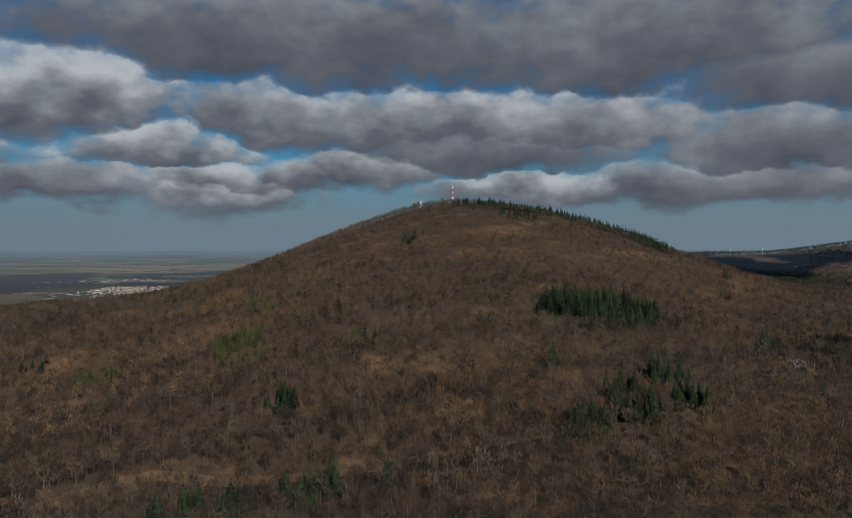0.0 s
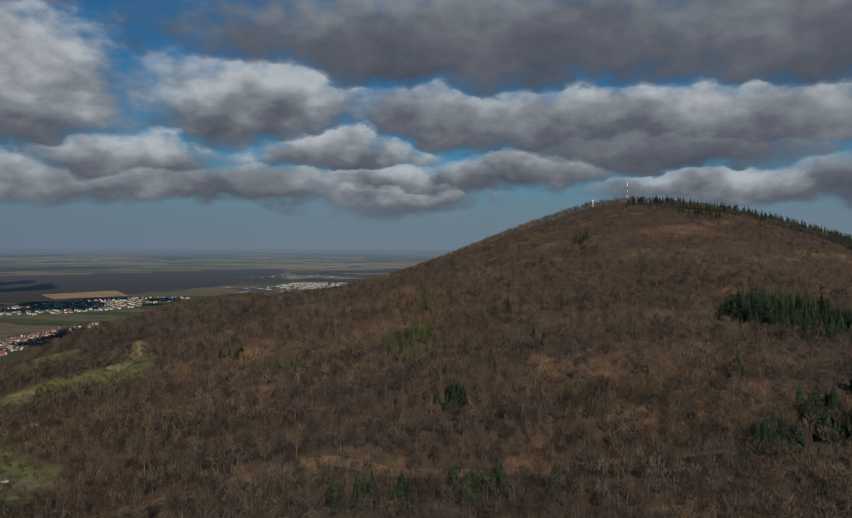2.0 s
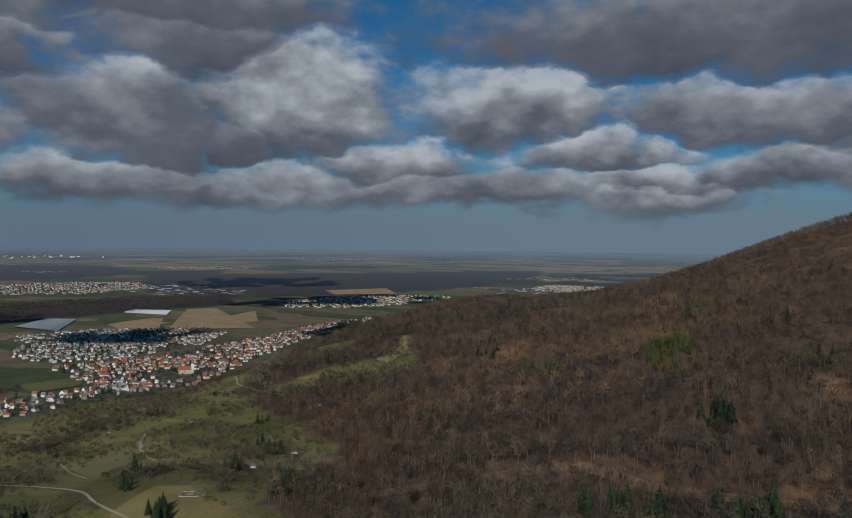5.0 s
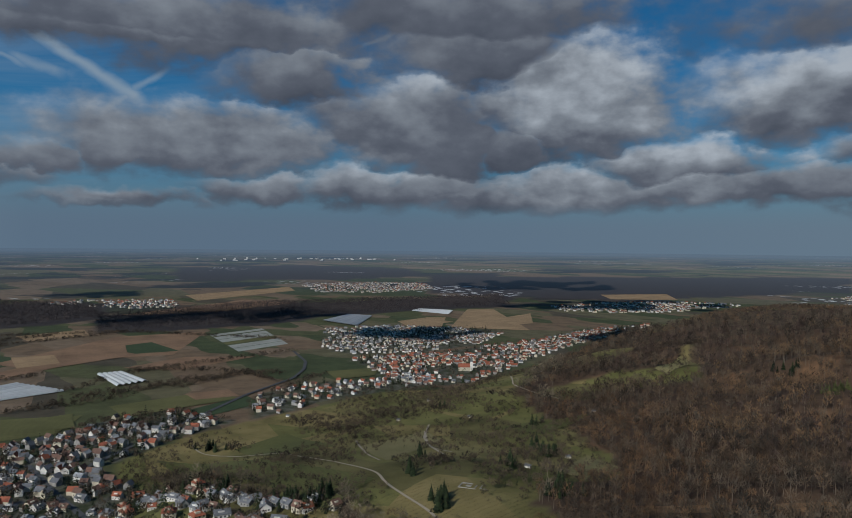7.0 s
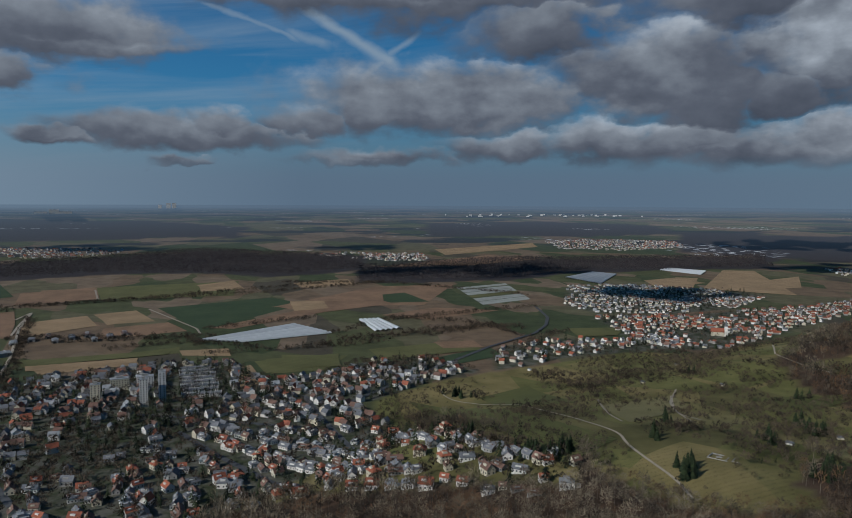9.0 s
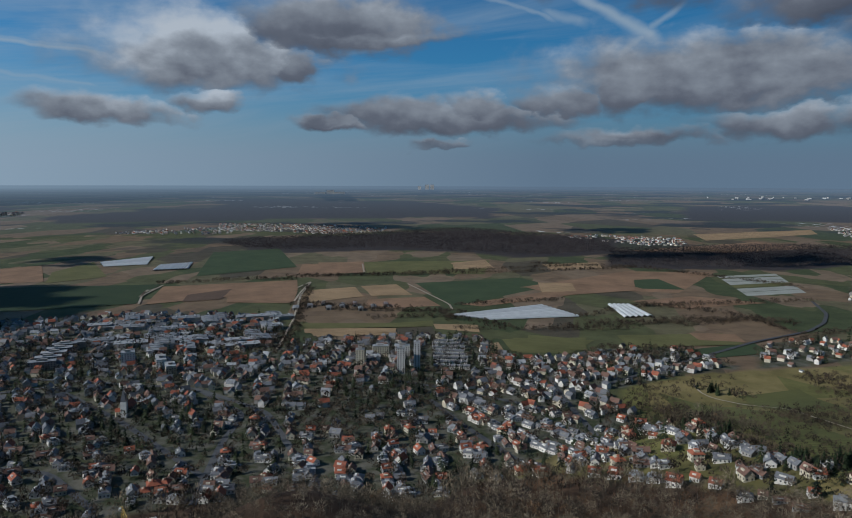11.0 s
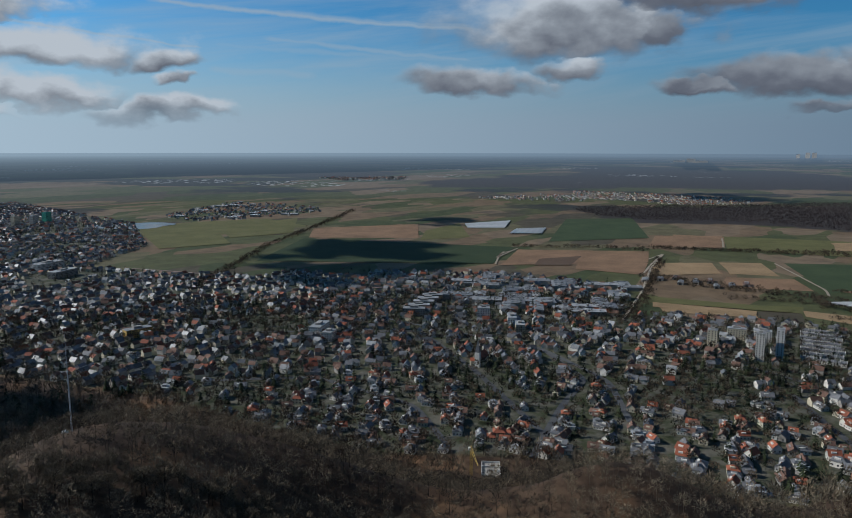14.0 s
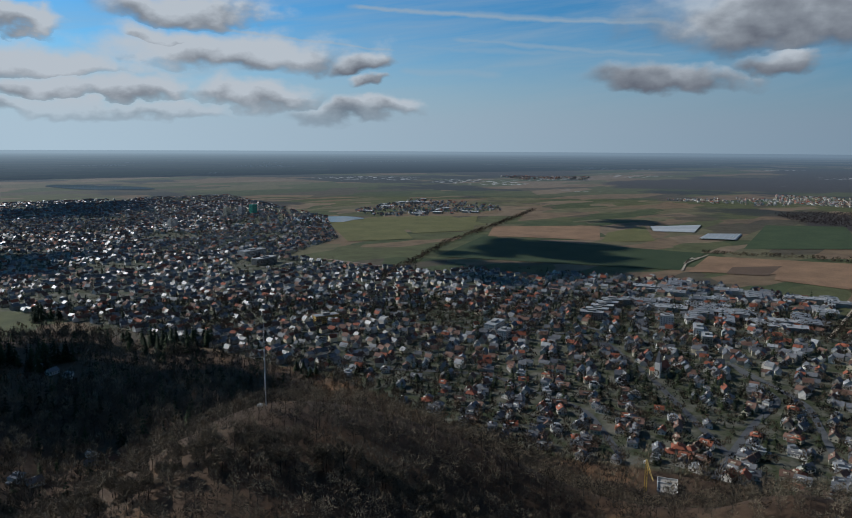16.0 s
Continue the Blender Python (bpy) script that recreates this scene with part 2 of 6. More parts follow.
M_LOWWOOD = mottled("lowland_twigs", (0.026, 0.022, 0.022), (0.08, 0.064, 0.059), 30, 300)
M_SPRUCE = mottled("spruce_needles", (0.008, 0.014, 0.006), (0.042, 0.058, 0.022), 5, 60)
M_YOUNG = mottled("young_conifer_needles", (0.032, 0.038, 0.012), (0.095, 0.1, 0.032), 5, 60)
M_SCRUB = mottled("scrub_twigs", (0.024, 0.018, 0.012), (0.125, 0.092, 0.06), 5, 60)


def simple(name, dark, light, size=2.0, rough=0.8, metal=0.0):
    m, tr, b = material(name, rough)
    g = noise_of(tr, place_of(tr), 1.0 / size, 6.0)[0]
    rnd = nd(tr, "ShaderNodeObjectInfo").outputs["Random"]
    isl = nd(tr, "ShaderNodeNewGeometry").outputs["Random Per Island"]
    f = nd(tr, "ShaderNodeMath", {0: rnd, 1: isl}, operation="ADD").outputs[0]
    f = nd(tr, "ShaderNodeMath", {0: f, 1: 0.45, 2: g}, operation="MULTIPLY_ADD").outputs[0]
    f = nd(tr, "ShaderNodeMapRange", {0: f, 1: 0.35, 2: 1.25}).outputs[0]
    tr.links.new(mixc(tr, f, dark, light), b.inputs["Base Color"])
    b.inputs["Metallic"].default_value = metal
    return m


M_WALL = simple("white_render", (0.36, 0.335, 0.295), (0.78, 0.73, 0.65), 3)
M_WALL_WARM = simple("cream_render", (0.34, 0.29, 0.2), (0.62, 0.55, 0.41), 3)
M_WALL_GREY = simple("grey_render", (0.15, 0.138, 0.122), (0.36, 0.335, 0.3), 3)
M_ROOF_RED = simple("red_roof_tiles", (0.11, 0.04, 0.028), (0.33, 0.108, 0.058), 2)
M_ROOF_DARK = simple("dark_roof_tiles", (0.05, 0.05, 0.053), (0.19, 0.188, 0.19), 2, 0.45)
M_ROOF_BROWN = simple("brown_roof_tiles", (0.09, 0.052, 0.038), (0.19, 0.11, 0.08), 2)
M_ROOF_FLAT = simple("gravel_flat_roof", (0.12, 0.12, 0.12), (0.36, 0.36, 0.355), 4)
M_GLASS = simple("dark_window_glass", (0.02, 0.022, 0.025), (0.05, 0.055, 0.06), 2, 0.25)
M_ROOF_METAL = simple("grey_sheet_roof", (0.07, 0.072, 0.075), (0.24, 0.245, 0.25), 6)
M_FOIL = simple("white_foil", (0.34, 0.345, 0.34), (0.56, 0.56, 0.54), 12, 0.5)
M_STEEL = simple("galvanised_steel", (0.38, 0.39, 0.4), (0.6, 0.6, 0.6), 1, 0.5)
M_RED = simple("red_paint", (0.42, 0.05, 0.03), (0.55, 0.08, 0.05), 1, 0.5)
M_WHITE = simple("white_paint", (0.7, 0.7, 0.7), (0.85, 0.85, 0.85), 1, 0.5)
M_TRACK = simple("pale_gravel", (0.2, 0.165, 0.115), (0.38, 0.32, 0.24), 3)
M_ASPHALT = simple("asphalt", (0.045, 0.045, 0.047), (0.1, 0.1, 0.1), 5)
M_CONCRETE = simple("pale_concrete", (0.36, 0.35, 0.33), (0.6, 0.58, 0.55), 4)
M_RAIL = simple("rusty_ballast", (0.17, 0.11, 0.095), (0.32, 0.22, 0.19), 4)
M_LITTER = simple("beech_litter", (0.1, 0.058, 0.03), (0.24, 0.14, 0.07), 6)
M_YELLOW = simple("yellow_paint", (0.34, 0.22, 0.04), (0.46, 0.31, 0.07), 1, 0.5)
M_GREENFOIL = simple("green_scaffold_net", (0.05, 0.3, 0.2), (0.1, 0.42, 0.3), 2)

FIELD_COLOURS = {
    "winter_crop": ((0.03, 0.047, 0.02), (0.06, 0.08, 0.034)), "grass": ((0.075, 0.074, 0.025), (0.15, 0.138, 0.052)),
    "meadow_green": ((0.062, 0.067, 0.02), (0.125, 0.12, 0.038)), "meadow_pale": ((0.13, 0.115, 0.045), (0.23, 0.195, 0.085)),
    "soil": ((0.12, 0.073, 0.042), (0.3, 0.182, 0.104)), "stubble": ((0.19, 0.128, 0.066), (0.38, 0.255, 0.138)),
    "fleece": ((0.2, 0.2, 0.165), (0.38, 0.38, 0.33)), "dark_soil": ((0.07, 0.045, 0.03), (0.13, 0.085, 0.055)), "shaded_crop": ((0.02, 0.036, 0.013), (0.045, 0.06, 0.025)),
}


def field_material(kind):
    dark, light = FIELD_COLOURS[kind]
    m, tr, b = material("field_" + kind)
    uv = nd(tr, "ShaderNodeUVMap").outputs[0]
    furrow = nd(tr, "ShaderNodeTexWave", {"Vector": uv, "Scale": 0.06, "Distortion": 1.5, "Detail": 2.0}, wave_type="BANDS").outputs[1]
    g = noise_of(tr, uv, 0.012, 7.0, 0.65)[0]
    f = nd(tr, "ShaderNodeMath", {0: furrow, 1: 0.3, 2: g}, operation="MULTIPLY_ADD").outputs[0]
    f = nd(tr, "ShaderNodeMapRange", {0: f, 1: 0.35, 2: 0.9}).outputs[0]
    tr.links.new(mixc(tr, f, dark, light), b.inputs["Base Color"])
    return m


M_FIELD = {k: field_material(k) for k in FIELD_COLOURS}

# ---- the lie of the land ----
# rounded rises: x, y, width, height, in metres
BIG_HILL = (
    (98, 2347, 650, 231.6), (62, 1498, 700, 217.9), (426, 2005, 500, 25.7), (-312, 1772, 550, -71.2), (-691, 1553, 500, -66.6),
    (610, 1370, 600, -120.4), (27, 799, 500, 40.4), (-273, 751, 450, -37.3), (-278, 1980, 300, 20.6), (570, 1864, 250, 21.0),
    (-362, 1352, 300, 43.5), (-824, 1371, 300, 65.0), (520, 2954, 700, 142.1), (-923, 2537, 600, -12.2), (-1397, 2072, 400, 67.2),
    (-330, 1430, 220, -8.1), (-560, 1420, 260, -20.9), (-700, 2450, 350, -6.1), (-1200, 2250, 300, -4.4), (-820, 1160, 200, -1.8),
    (30, 2250, 130, 15.9), (-150, 620, 160, -2.8), (-400, 560, 160, -3.5), (100, 620, 160, -7.5), (-200, 900, 180, -0.7),
    (250, 1100, 180, -3.9), (-500, 800, 180, -5.0),
)
SPURS = (
    (-707, 842, 400, 13.3), (-367, 367, 300, -7.7), (-547, 291, 250, 5.4), (0, 100, 400, -22.0), (-822, 475, 250, -18.9),
    (-413, 72, 160, -44.7), (-831, 1063, 250, 15.8), (-450, 260, 180, 54.5),
)
NEAR_RIDGE = (
    (-224, -389, 170, -128.1), (-315, -127, 180, 6.7), (-187, -880, 260, -23.3), (-36, -418, 300, 33.8), (-270, -580, 200, -4.2),
    (-275, -231, 160, 94.9), (-375, -136, 110, -116.0), (-209, -363, 100, -51.4), (-286, -307, 120, 186.2), (-387, -133, 75, 95.7),
    (-428, -37, 80, 24.2), (-356, -222, 65, -22.4), (-279, -299, 75, -50.2), (-201, -379, 65, 39.9), (-126, -347, 80, 44.8),
    (-323, -62, 110, 16.1), (-267, -209, 90, -59.9), (-60, -250, 90, 11.5), (-150, -280, 80, 1.3), (-320, -380, 70, -16.3),
    (-100, -420, 80, 9.3), (-300, -180, 60, -21.1), (-250, -420, 60, 19.7), (-170, -440, 60, -11.1),
)
EAST = (
    (779, 450, 800, -16.3), (1691, -615, 1200, 132.5), (1991, 1671, 900, 111.2), (972, 2084, 400, -58.8), (923, 2537, 400, -68.7),
    (1500, 3950, 420, 165), (2250, 3650, 330, 165), (2750, 3300, 450, 150),
)
FOOT_Y = (-6000, -2500, -1030, -940, -460, -321, -160, -77, 297, 507, 752, 918, 1323, 1946, 3100, 6000)
FOOT_X = (100, -60, -230, -350, -350, -410, -470, -560, -900, -1020, -1080, -1130, -1240, -1560, -2050, -3300)
EDGE = 3560.0
# far places slide along the camera's sight lines, so they fit its view only
FAR, SPAN = 3400.0, 1350.0     # past FAR the plain is drawn in, and lifted, so that it ends at the horizon


def waves(x, y, s, seed=0.0):
    """Smooth unevenness between about -1 and 1."""
    return (np.sin(x / s + 1.3 * np.sin(y / s * 0.7 + seed)) + np.sin(y / s * 1.13 + 1.7 * np.sin(x / s * 0.6 + seed * 2.1)) + np.sin((x + y) / s * 0.57 + seed)) / 3


def hills(x, y):
    x, y = np.asarray(x, float), np.asarray(y, float)
    u = np.clip((x - np.interp(y, FOOT_Y, FOOT_X)) / np.clip(120 + 0.18 * np.maximum(y, 0), 120, 500), 0, 1)
    z = 0
    for cx, cy, r, h in BIG_HILL + SPURS + NEAR_RIDGE + EAST:
        z = z + h * np.exp(-((x - cx) ** 2 + (y - cy) ** 2) / (2 * r * r))
    z = z * u * u * (3 - 2 * u)
    # gullies and small spurs
    rough = 0.6 * waves(x, y, 95, 0.4) + 0.4 * np.abs(waves(y, x, 52, 1.9)) + 1.1 * waves(x + 0.4 * y, y, 210, 4.0)
    # side spurs that run down to the west, one behind the other
    along = 0.9 * y - 0.42 * x
    rough = rough + 0.95 * np.sin(along / 24 + 1.8 * waves(x, y, 130, 0.7)) * np.clip((y - 420) / 200, 0, 1) * np.clip((420 - x) / 300, 0.25, 1)
    # ravines down the big hill
    rough = rough + 1.1 * (np.abs(waves(x + 0.3 * y, 0.5 * y, 62, 2.2)) - 0.3) * np.clip((y - 350) / 250, 0, 1)
    return np.maximum(z + rough * 9.0 * np.clip((z - 25) / 90, 0, 1) * np.clip((2250 - np.hypot(x, y)) / 600, 0.15, 1), 0)


def true_range(r):
    """The full range on the plain that the drawn-in range r stands for."""
    return np.where(r > FAR, FAR - SPAN * np.log(np.maximum(1 - (r - FAR) / SPAN, 1e-12)), r)


def land(x, y):
    """The ground's height at a place of the model."""
    r = np.hypot(x, y)
    plain = np.where(r > FAR, EYE * (1 - r / true_range(r)), 0)
    return np.maximum(hills(x, y), plain)


def lay(x, y):
    """A place of the plan in the model, fitted to the camera's view past FAR: x, y, z and the scale there."""
    x, y = np.asarray(x, float), np.asarray(y, float)
    r = np.hypot(x, y)
    k = np.where(r > FAR, (FAR + SPAN * (1 - np.exp(-(r - FAR) / SPAN))) / np.maximum(r, 1), 1.0)
    return x * k, y * k, land(x * k, y * k), k


def inside(x, y, poly):
    x, y = np.asarray(x, float), np.asarray(y, float)
    hit = np.zeros(x.shape, bool)
    for (x0, y0), (x1, y1) in zip(poly, poly[1:] + poly[:1]):
        if y0 != y1:
            hit ^= ((y0 > y) != (y1 > y)) & (x < (x1 - x0) * (y - y0) / (y1 - y0) + x0)
    return hit


TOWN = ((-450, 239), (-493, 252), (-648, 197), (-823, 155), (-888, 132), (-900, 176), (-980, 273), (-1011, 350), (-1115, 310), (-1116, 174), (-1042, 122), (-1037, 28), (-1173, -18), (-1172, -117), (-1113, -288), (-1092, -319), (-1312, -406), (-1307, -689), (-1078, -1045), (-1035, -1049), (-917, -1234), (-883, -1468), (-1158, -1632), (-1483, -2157), (-1738, -3408), (-726, -3532), (-247, -1266), (-357, -991), (-447, -655), (-451, -478), (-462, -353), (-532, -244), (-545, -30), (-597, -20), (-570, 66), (-525, 146))
NEW_TOWN = ((-1983, 976), (-1979, 1167), (-1783, 1392), (-1644, 1409), (-1471, 1167), (-1439, 941), (-1503, 797), (-1633, 789))
OLD_TOWN = ((-1445, 767), (-1412, 986), (-1465, 1395), (-1563, 1724), (-1571, 2000), (-1504, 1861), (-1317, 1332), (-1183, 1062), (-1060, 842), (-1071, 773), (-1159, 709), (-1261, 732))
ROADSIDE = ((-1097, 400), (-1172, 451), (-1221, 553), (-1190, 694), (-1192, 814), (-1086, 766), (-1076, 628), (-1078, 532), (-1032, 444), (-1017, 385))
V_A = ((-2253, 2176), (-2299, 2533), (-2159, 2949), (-1859, 3056), (-1810, 2474), (-1870, 2216), (-2051, 2071))
V_B = ((-1086, 159), (-1064, 286), (-1018, 328), (-925, 216), (-937, 155))
V_C = ((-4221, 1883), (-4392, 2326), (-4060, 2739), (-3521, 2455), (-3327, 1961), (-3558, 1684))
V_D = ((-3371, 349), (-3522, 584), (-3307, 865), (-2948, 795), (-2974, 587))
V_E = ((-4065, -1591), (-4117, -1286), (-3946, -582), (-3618, -508), (-3354, -799), (-3475, -1017), (-3589, -1406))
V_F = ((-3246, -1828), (-3682, -1619), (-3878, -1202), (-3532, -1123), (-3261, -1345))
V_I = ((-1720, -2309), (-2297, -2597), (-2418, -2208), (-2202, -1920), (-1822, -1937), (-1649, -2078))
V_J = ((-1900, 3859), (-1941, 4348), (-1612, 4451), (-1473, 3982), (-1636, 3727))
V_K = ((-3179, 7511), (-3274, 8856), (-2426, 9805), (-1911, 7965), (-2595, 7483))
V_L = ((-4996, -4731), (-6004, -4941), (-5818, -3935), (-4727, -3301), (-4361, -3645))
WORKS = ((-1047, -681), (-1278, -675), (-1318, -386), (-1046, -332), (-1007, -494))
W_A = ((-2842, -1122), (-3191, -858), (-3481, -465), (-3813, -178), (-3449, 277), (-3096, 523), (-2611, 441), (-2443, 114), (-2641, -312), (-2534, -680), (-2548, -895))
# W_B takes in a band of cloud shade along with its wood
W_B = ((-2740, 463), (-2956, 1166), (-2851, 2441), (-2357, 2020), (-2366, 1221), (-2160, 853), (-2169, 568), (-2182, 369))
W_C = ((-9753, -3802), (-9677, -2093), (-7229, -493), (-5850, 17), (-4861, 14), (-5181, -279), (-4757, -851), (-4807, -1880))
W_D = ((-7710, 2013), (-8417, 3702), (-6863, 4352), (-5048, 3505), (-4799, 2701), (-4944, 1292))
W_E = ((-4732, 3348), (-5326, 4547), (-3151, 2696), (-3323, 2530))
W_F = ((-4611, -3121), (-5917, -2818), (-7427, -2008), (-9144, -1112), (-6710, 158), (-5123, -268), (-5020, -968), (-4500, -1583), (-4037, -2562))
W_G = ((-8090, -11600), (-7915, -7792), (-6061, -4099), (-4797, -3838), (-4824, -5993), (-3929, -5652))
W_H = ((-5429, 3687), (-4261, 4233), (-3174, 4600), (-2231, 4585), (-2253, 4139), (-2258, 3274), (-2450, 2535), (-3298, 2240))
W_I = ((-4071, 3075), (-4522, 4297), (-3236, 6967), (-2097, 4518), (-2715, 3452), (-3254, 2659))
MEADOW = ((-860, 1086), (-691, 987), (-604, 877), (-708, 786), (-606, 645), (-455, 544), (-410, 483), (-429, 416), (-396, 364), (-349, 366), (-381, 287), (-451, 253), (-496, 263), (-660, 200), (-843, 158), (-900, 176), (-976, 288), (-1045, 515), (-1083, 662), (-1031, 781), (-1088, 933), (-1237, 1288), (-886, 1096))
ROADS = (
    ((-1610, 704), (-1452, 665), (-1359, 619), (-1280, 560), (-1178, 428), (-940, 184), (-888, 132)),
    ((-941, -1246), (-1007, -1070), (-983, -764), (-994, -569), (-1128, -556)),
    ((-527, -235), (-659, -262), (-750, -271), (-838, -364)),
    ((-803, 69), (-879, -71), (-901, -122)),
    ((-717, 112), (-816, 95), (-938, 81)),
    ((-620, 44), (-741, -28), (-823, -68)),
    ((-651, -189), (-758, -247), (-838, -364), (-860, -635)),
    ((-826, -545), (-714, -397), (-579, -247)),
    ((-520, -813), (-695, -737), (-826, -545)),
    ((-511, -310), (-575, -388), (-588, -532), (-507, -631)),
)
LANES = (
    ((-1766, -205), (-1479, -83), (-1420, -74)),
    ((-1671, -462), (-1776, -455), (-1553, -423), (-1271, -361), (-1048, -324)),
    ((-1595, -802), (-1486, -769), (-1668, -799)),
    ((-2178, -395), (-1974, -353)),
    ((-1480, -417), (-1603, -436), (-1748, -453)),
    ((-1408, -729), (-1555, -793), (-1618, -792)),
)
TRACKS = (
    ((-839, 283), (-747, 312), (-621, 317), (-531, 314), (-506, 302), (-458, 296), (-425, 295), (-396, 288)),
    ((-769, 529), (-703, 476), (-628, 437), (-587, 433)),
    ((-752, 411), (-645, 365), (-587, 347)),
    ((-1011, 881), (-864, 758), (-780, 726), (-724, 720)),
    ((-839, 283), (-880, 260), (-920, 264)),
    ((-739, 502), (-657, 451), (-572, 413)),
)
HEDGES = (
    ((-1852, -542), (-1927, -319), (-2089, 14), (-2214, 262)),
    ((-1396, -324), (-1381, -1), (-1369, 182), (-1501, 294), (-1611, 711)),
    ((-1310, -228), (-1342, -96), (-1269, 35)),
    ((-1253, 109), (-1308, 257), (-1385, 502), (-1257, 522)),
    ((-1302, 340), (-1362, 470)),
    ((-1444, -411), (-1398, -93), (-1300, -67)),
    ((-1875, -488), (-2024, 69), (-2197, 443)),
    ((-1694, -827), (-1802, -620), (-1813, -502)),
    ((-861, -1070), (-1337, -1374), (-1739, -1567), (-2306, -1858)),
    ((-1073, -313), (-1274, -351), (-1681, -437)),
    ((-1468, -67), (-1569, 160)),
    ((-1232, -54), (-1250, 171), (-1270, 265)),
)
MEADOW_HEDGES = (
    ((-2262, 128), (-2185, 464), (-1827, 768)),
    ((-1302, 174), (-1367, 388), (-1370, 553)),
    ((-1506, 269), (-1500, 404), (-1332, 560)),
    ((-823, 155), (-809, 198), (-660, 200), (-576, 210), (-503, 257)),
    ((-918, 271), (-896, 302), (-858, 312)),
    ((-971, 439), (-836, 441), (-878, 521)),
    ((-939, 512), (-859, 595), (-806, 600)),
    ((-842, 697), (-785, 702), (-745, 733)),
    ((-526, 345), (-539, 403), (-525, 409)),
    ((-539, 449), (-524, 472)),
    ((-651, 439), (-606, 447)),
    ((-1165, 484), (-1248, 563), (-1292, 630)),
)

VILLAGES = (V_A, V_B, V_C, V_D, V_E, V_F, V_I, V_J, V_K, V_L)
PARK = ((-424, -622), (-451, -706), (-409, -789), (-341, -946), (-230, -1183), (-159, -844), (-250, -637), (-347, -637))
GLADES = ((-485, -252, 17), (-478, -270, 14), (-452, -252, 7), (451, 872, 24), (-184, -590, 12), (-123, -583, 8), (-203, -806, 30), (-201, -357, 5), (-335, -557, 16), (-455, 490, 34), (-672, 917, 28),
          (-518, 205, 14), (-494, 223, 14), (-468, 225, 16), (-490, 186, 14), (-555, 183, 14), (-567, 167, 13), (-520, 156, 18), (-545, 122, 16), (-560, 95, 15), (-600, 153, 14), (-637, 149, 12))
UPPER_WOOD = ((-1010, 960), (-1150, 1180), (-1372, 1480), (-1466, 1806), (-900, 1250), (-477, 594), (-511, 576), (-599, 626), (-666, 637), (-807, 702))
BANKS = (((-352, 434), (-330, 493), (-287, 549), (-234, 589), (-162, 579), (-66, 596), (7, 625), (105, 637), (135, 638)),)
CLEARINGS = BANKS
PLAIN_WOODS = (W_A, W_B)
FAR_WOODS = (W_A, W_B, W_C, W_D, W_E, W_F, W_G, W_H, W_I)


def r_of(x, y):
    return np.hypot(x, y)


def wooded(x, y, clear=True):
    x, y = np.asarray(x, float), np.asarray(y, float)
    w = (hills(x, y) > np.where(y < 60, 3, 12) + 3 * waves(x, y, 40)) & ~inside(x + 10 * waves(x, y, 25), y + 10 * waves(y, x, 30), MEADOW) & ~inside(x, y, TOWN)
    w |= inside(x + 14 * waves(x, y, 22), y + 14 * waves(y, x, 27), UPPER_WOOD) & (waves(x, y, 48, 3.3) > -0.35)
    w |= inside(x, y, PARK) & (r_of(x, y) < 1100) & ~inside(x, y, TOWN)
    w |= (np.hypot(x, y) < 900) & (y < -40) & (x < -30) & ~inside(x, y, TOWN)
    for gx, gy, reach in GLADES if clear else ():
        w &= np.hypot(x - gx, y - gy) > reach
    for path in CLEARINGS if clear else ():
        w &= ~near_line(x, y, path, 9)
    return w


def near_line(x, y, path, reach):
    hit = np.zeros(np.shape(x), bool)
    for (x0, y0), (x1, y1) in zip(path, path[1:]):
        t = np.clip(((x - x0) * (x1 - x0) + (y - y0) * (y1 - y0)) / ((x1 - x0) ** 2 + (y1 - y0) ** 2), 0, 1)
        hit |= np.hypot(x - x0 - t * (x1 - x0), y - y0 - t * (y1 - y0)) < reach
    return hit


def mesh_of(name, verts, faces, mats=(), index=None, uv=None, smooth=False):
    """A mesh from arrays; all faces have the same number of corners."""
    verts, faces = np.asarray(verts, np.float32), np.asarray(faces, np.int32)
    me = bpy.data.meshes.new(name)
    n, k = faces.shape
    me.vertices.add(len(verts))
    me.vertices.foreach_set("co", verts.ravel())
    me.loops.add(n * k)
    me.loops.foreach_set("vertex_index", faces.ravel())
    me.polygons.add(n)
    me.polygons.foreach_set("loop_start", np.arange(0, n * k, k, dtype=np.int32))
    for m in mats:
        me.materials.append(m)
    if index is not None:
        me.polygons.foreach_set("material_index", np.asarray(index, np.int32))
    me.polygons.foreach_set("use_smooth", np.full(n, smooth))
    if uv is not None:
        me.uv_layers.new(name="plan").data.foreach_set("uv", np.asarray(uv, np.float32)[faces.ravel()].ravel())
    me.update(calc_edges=True)
    return me


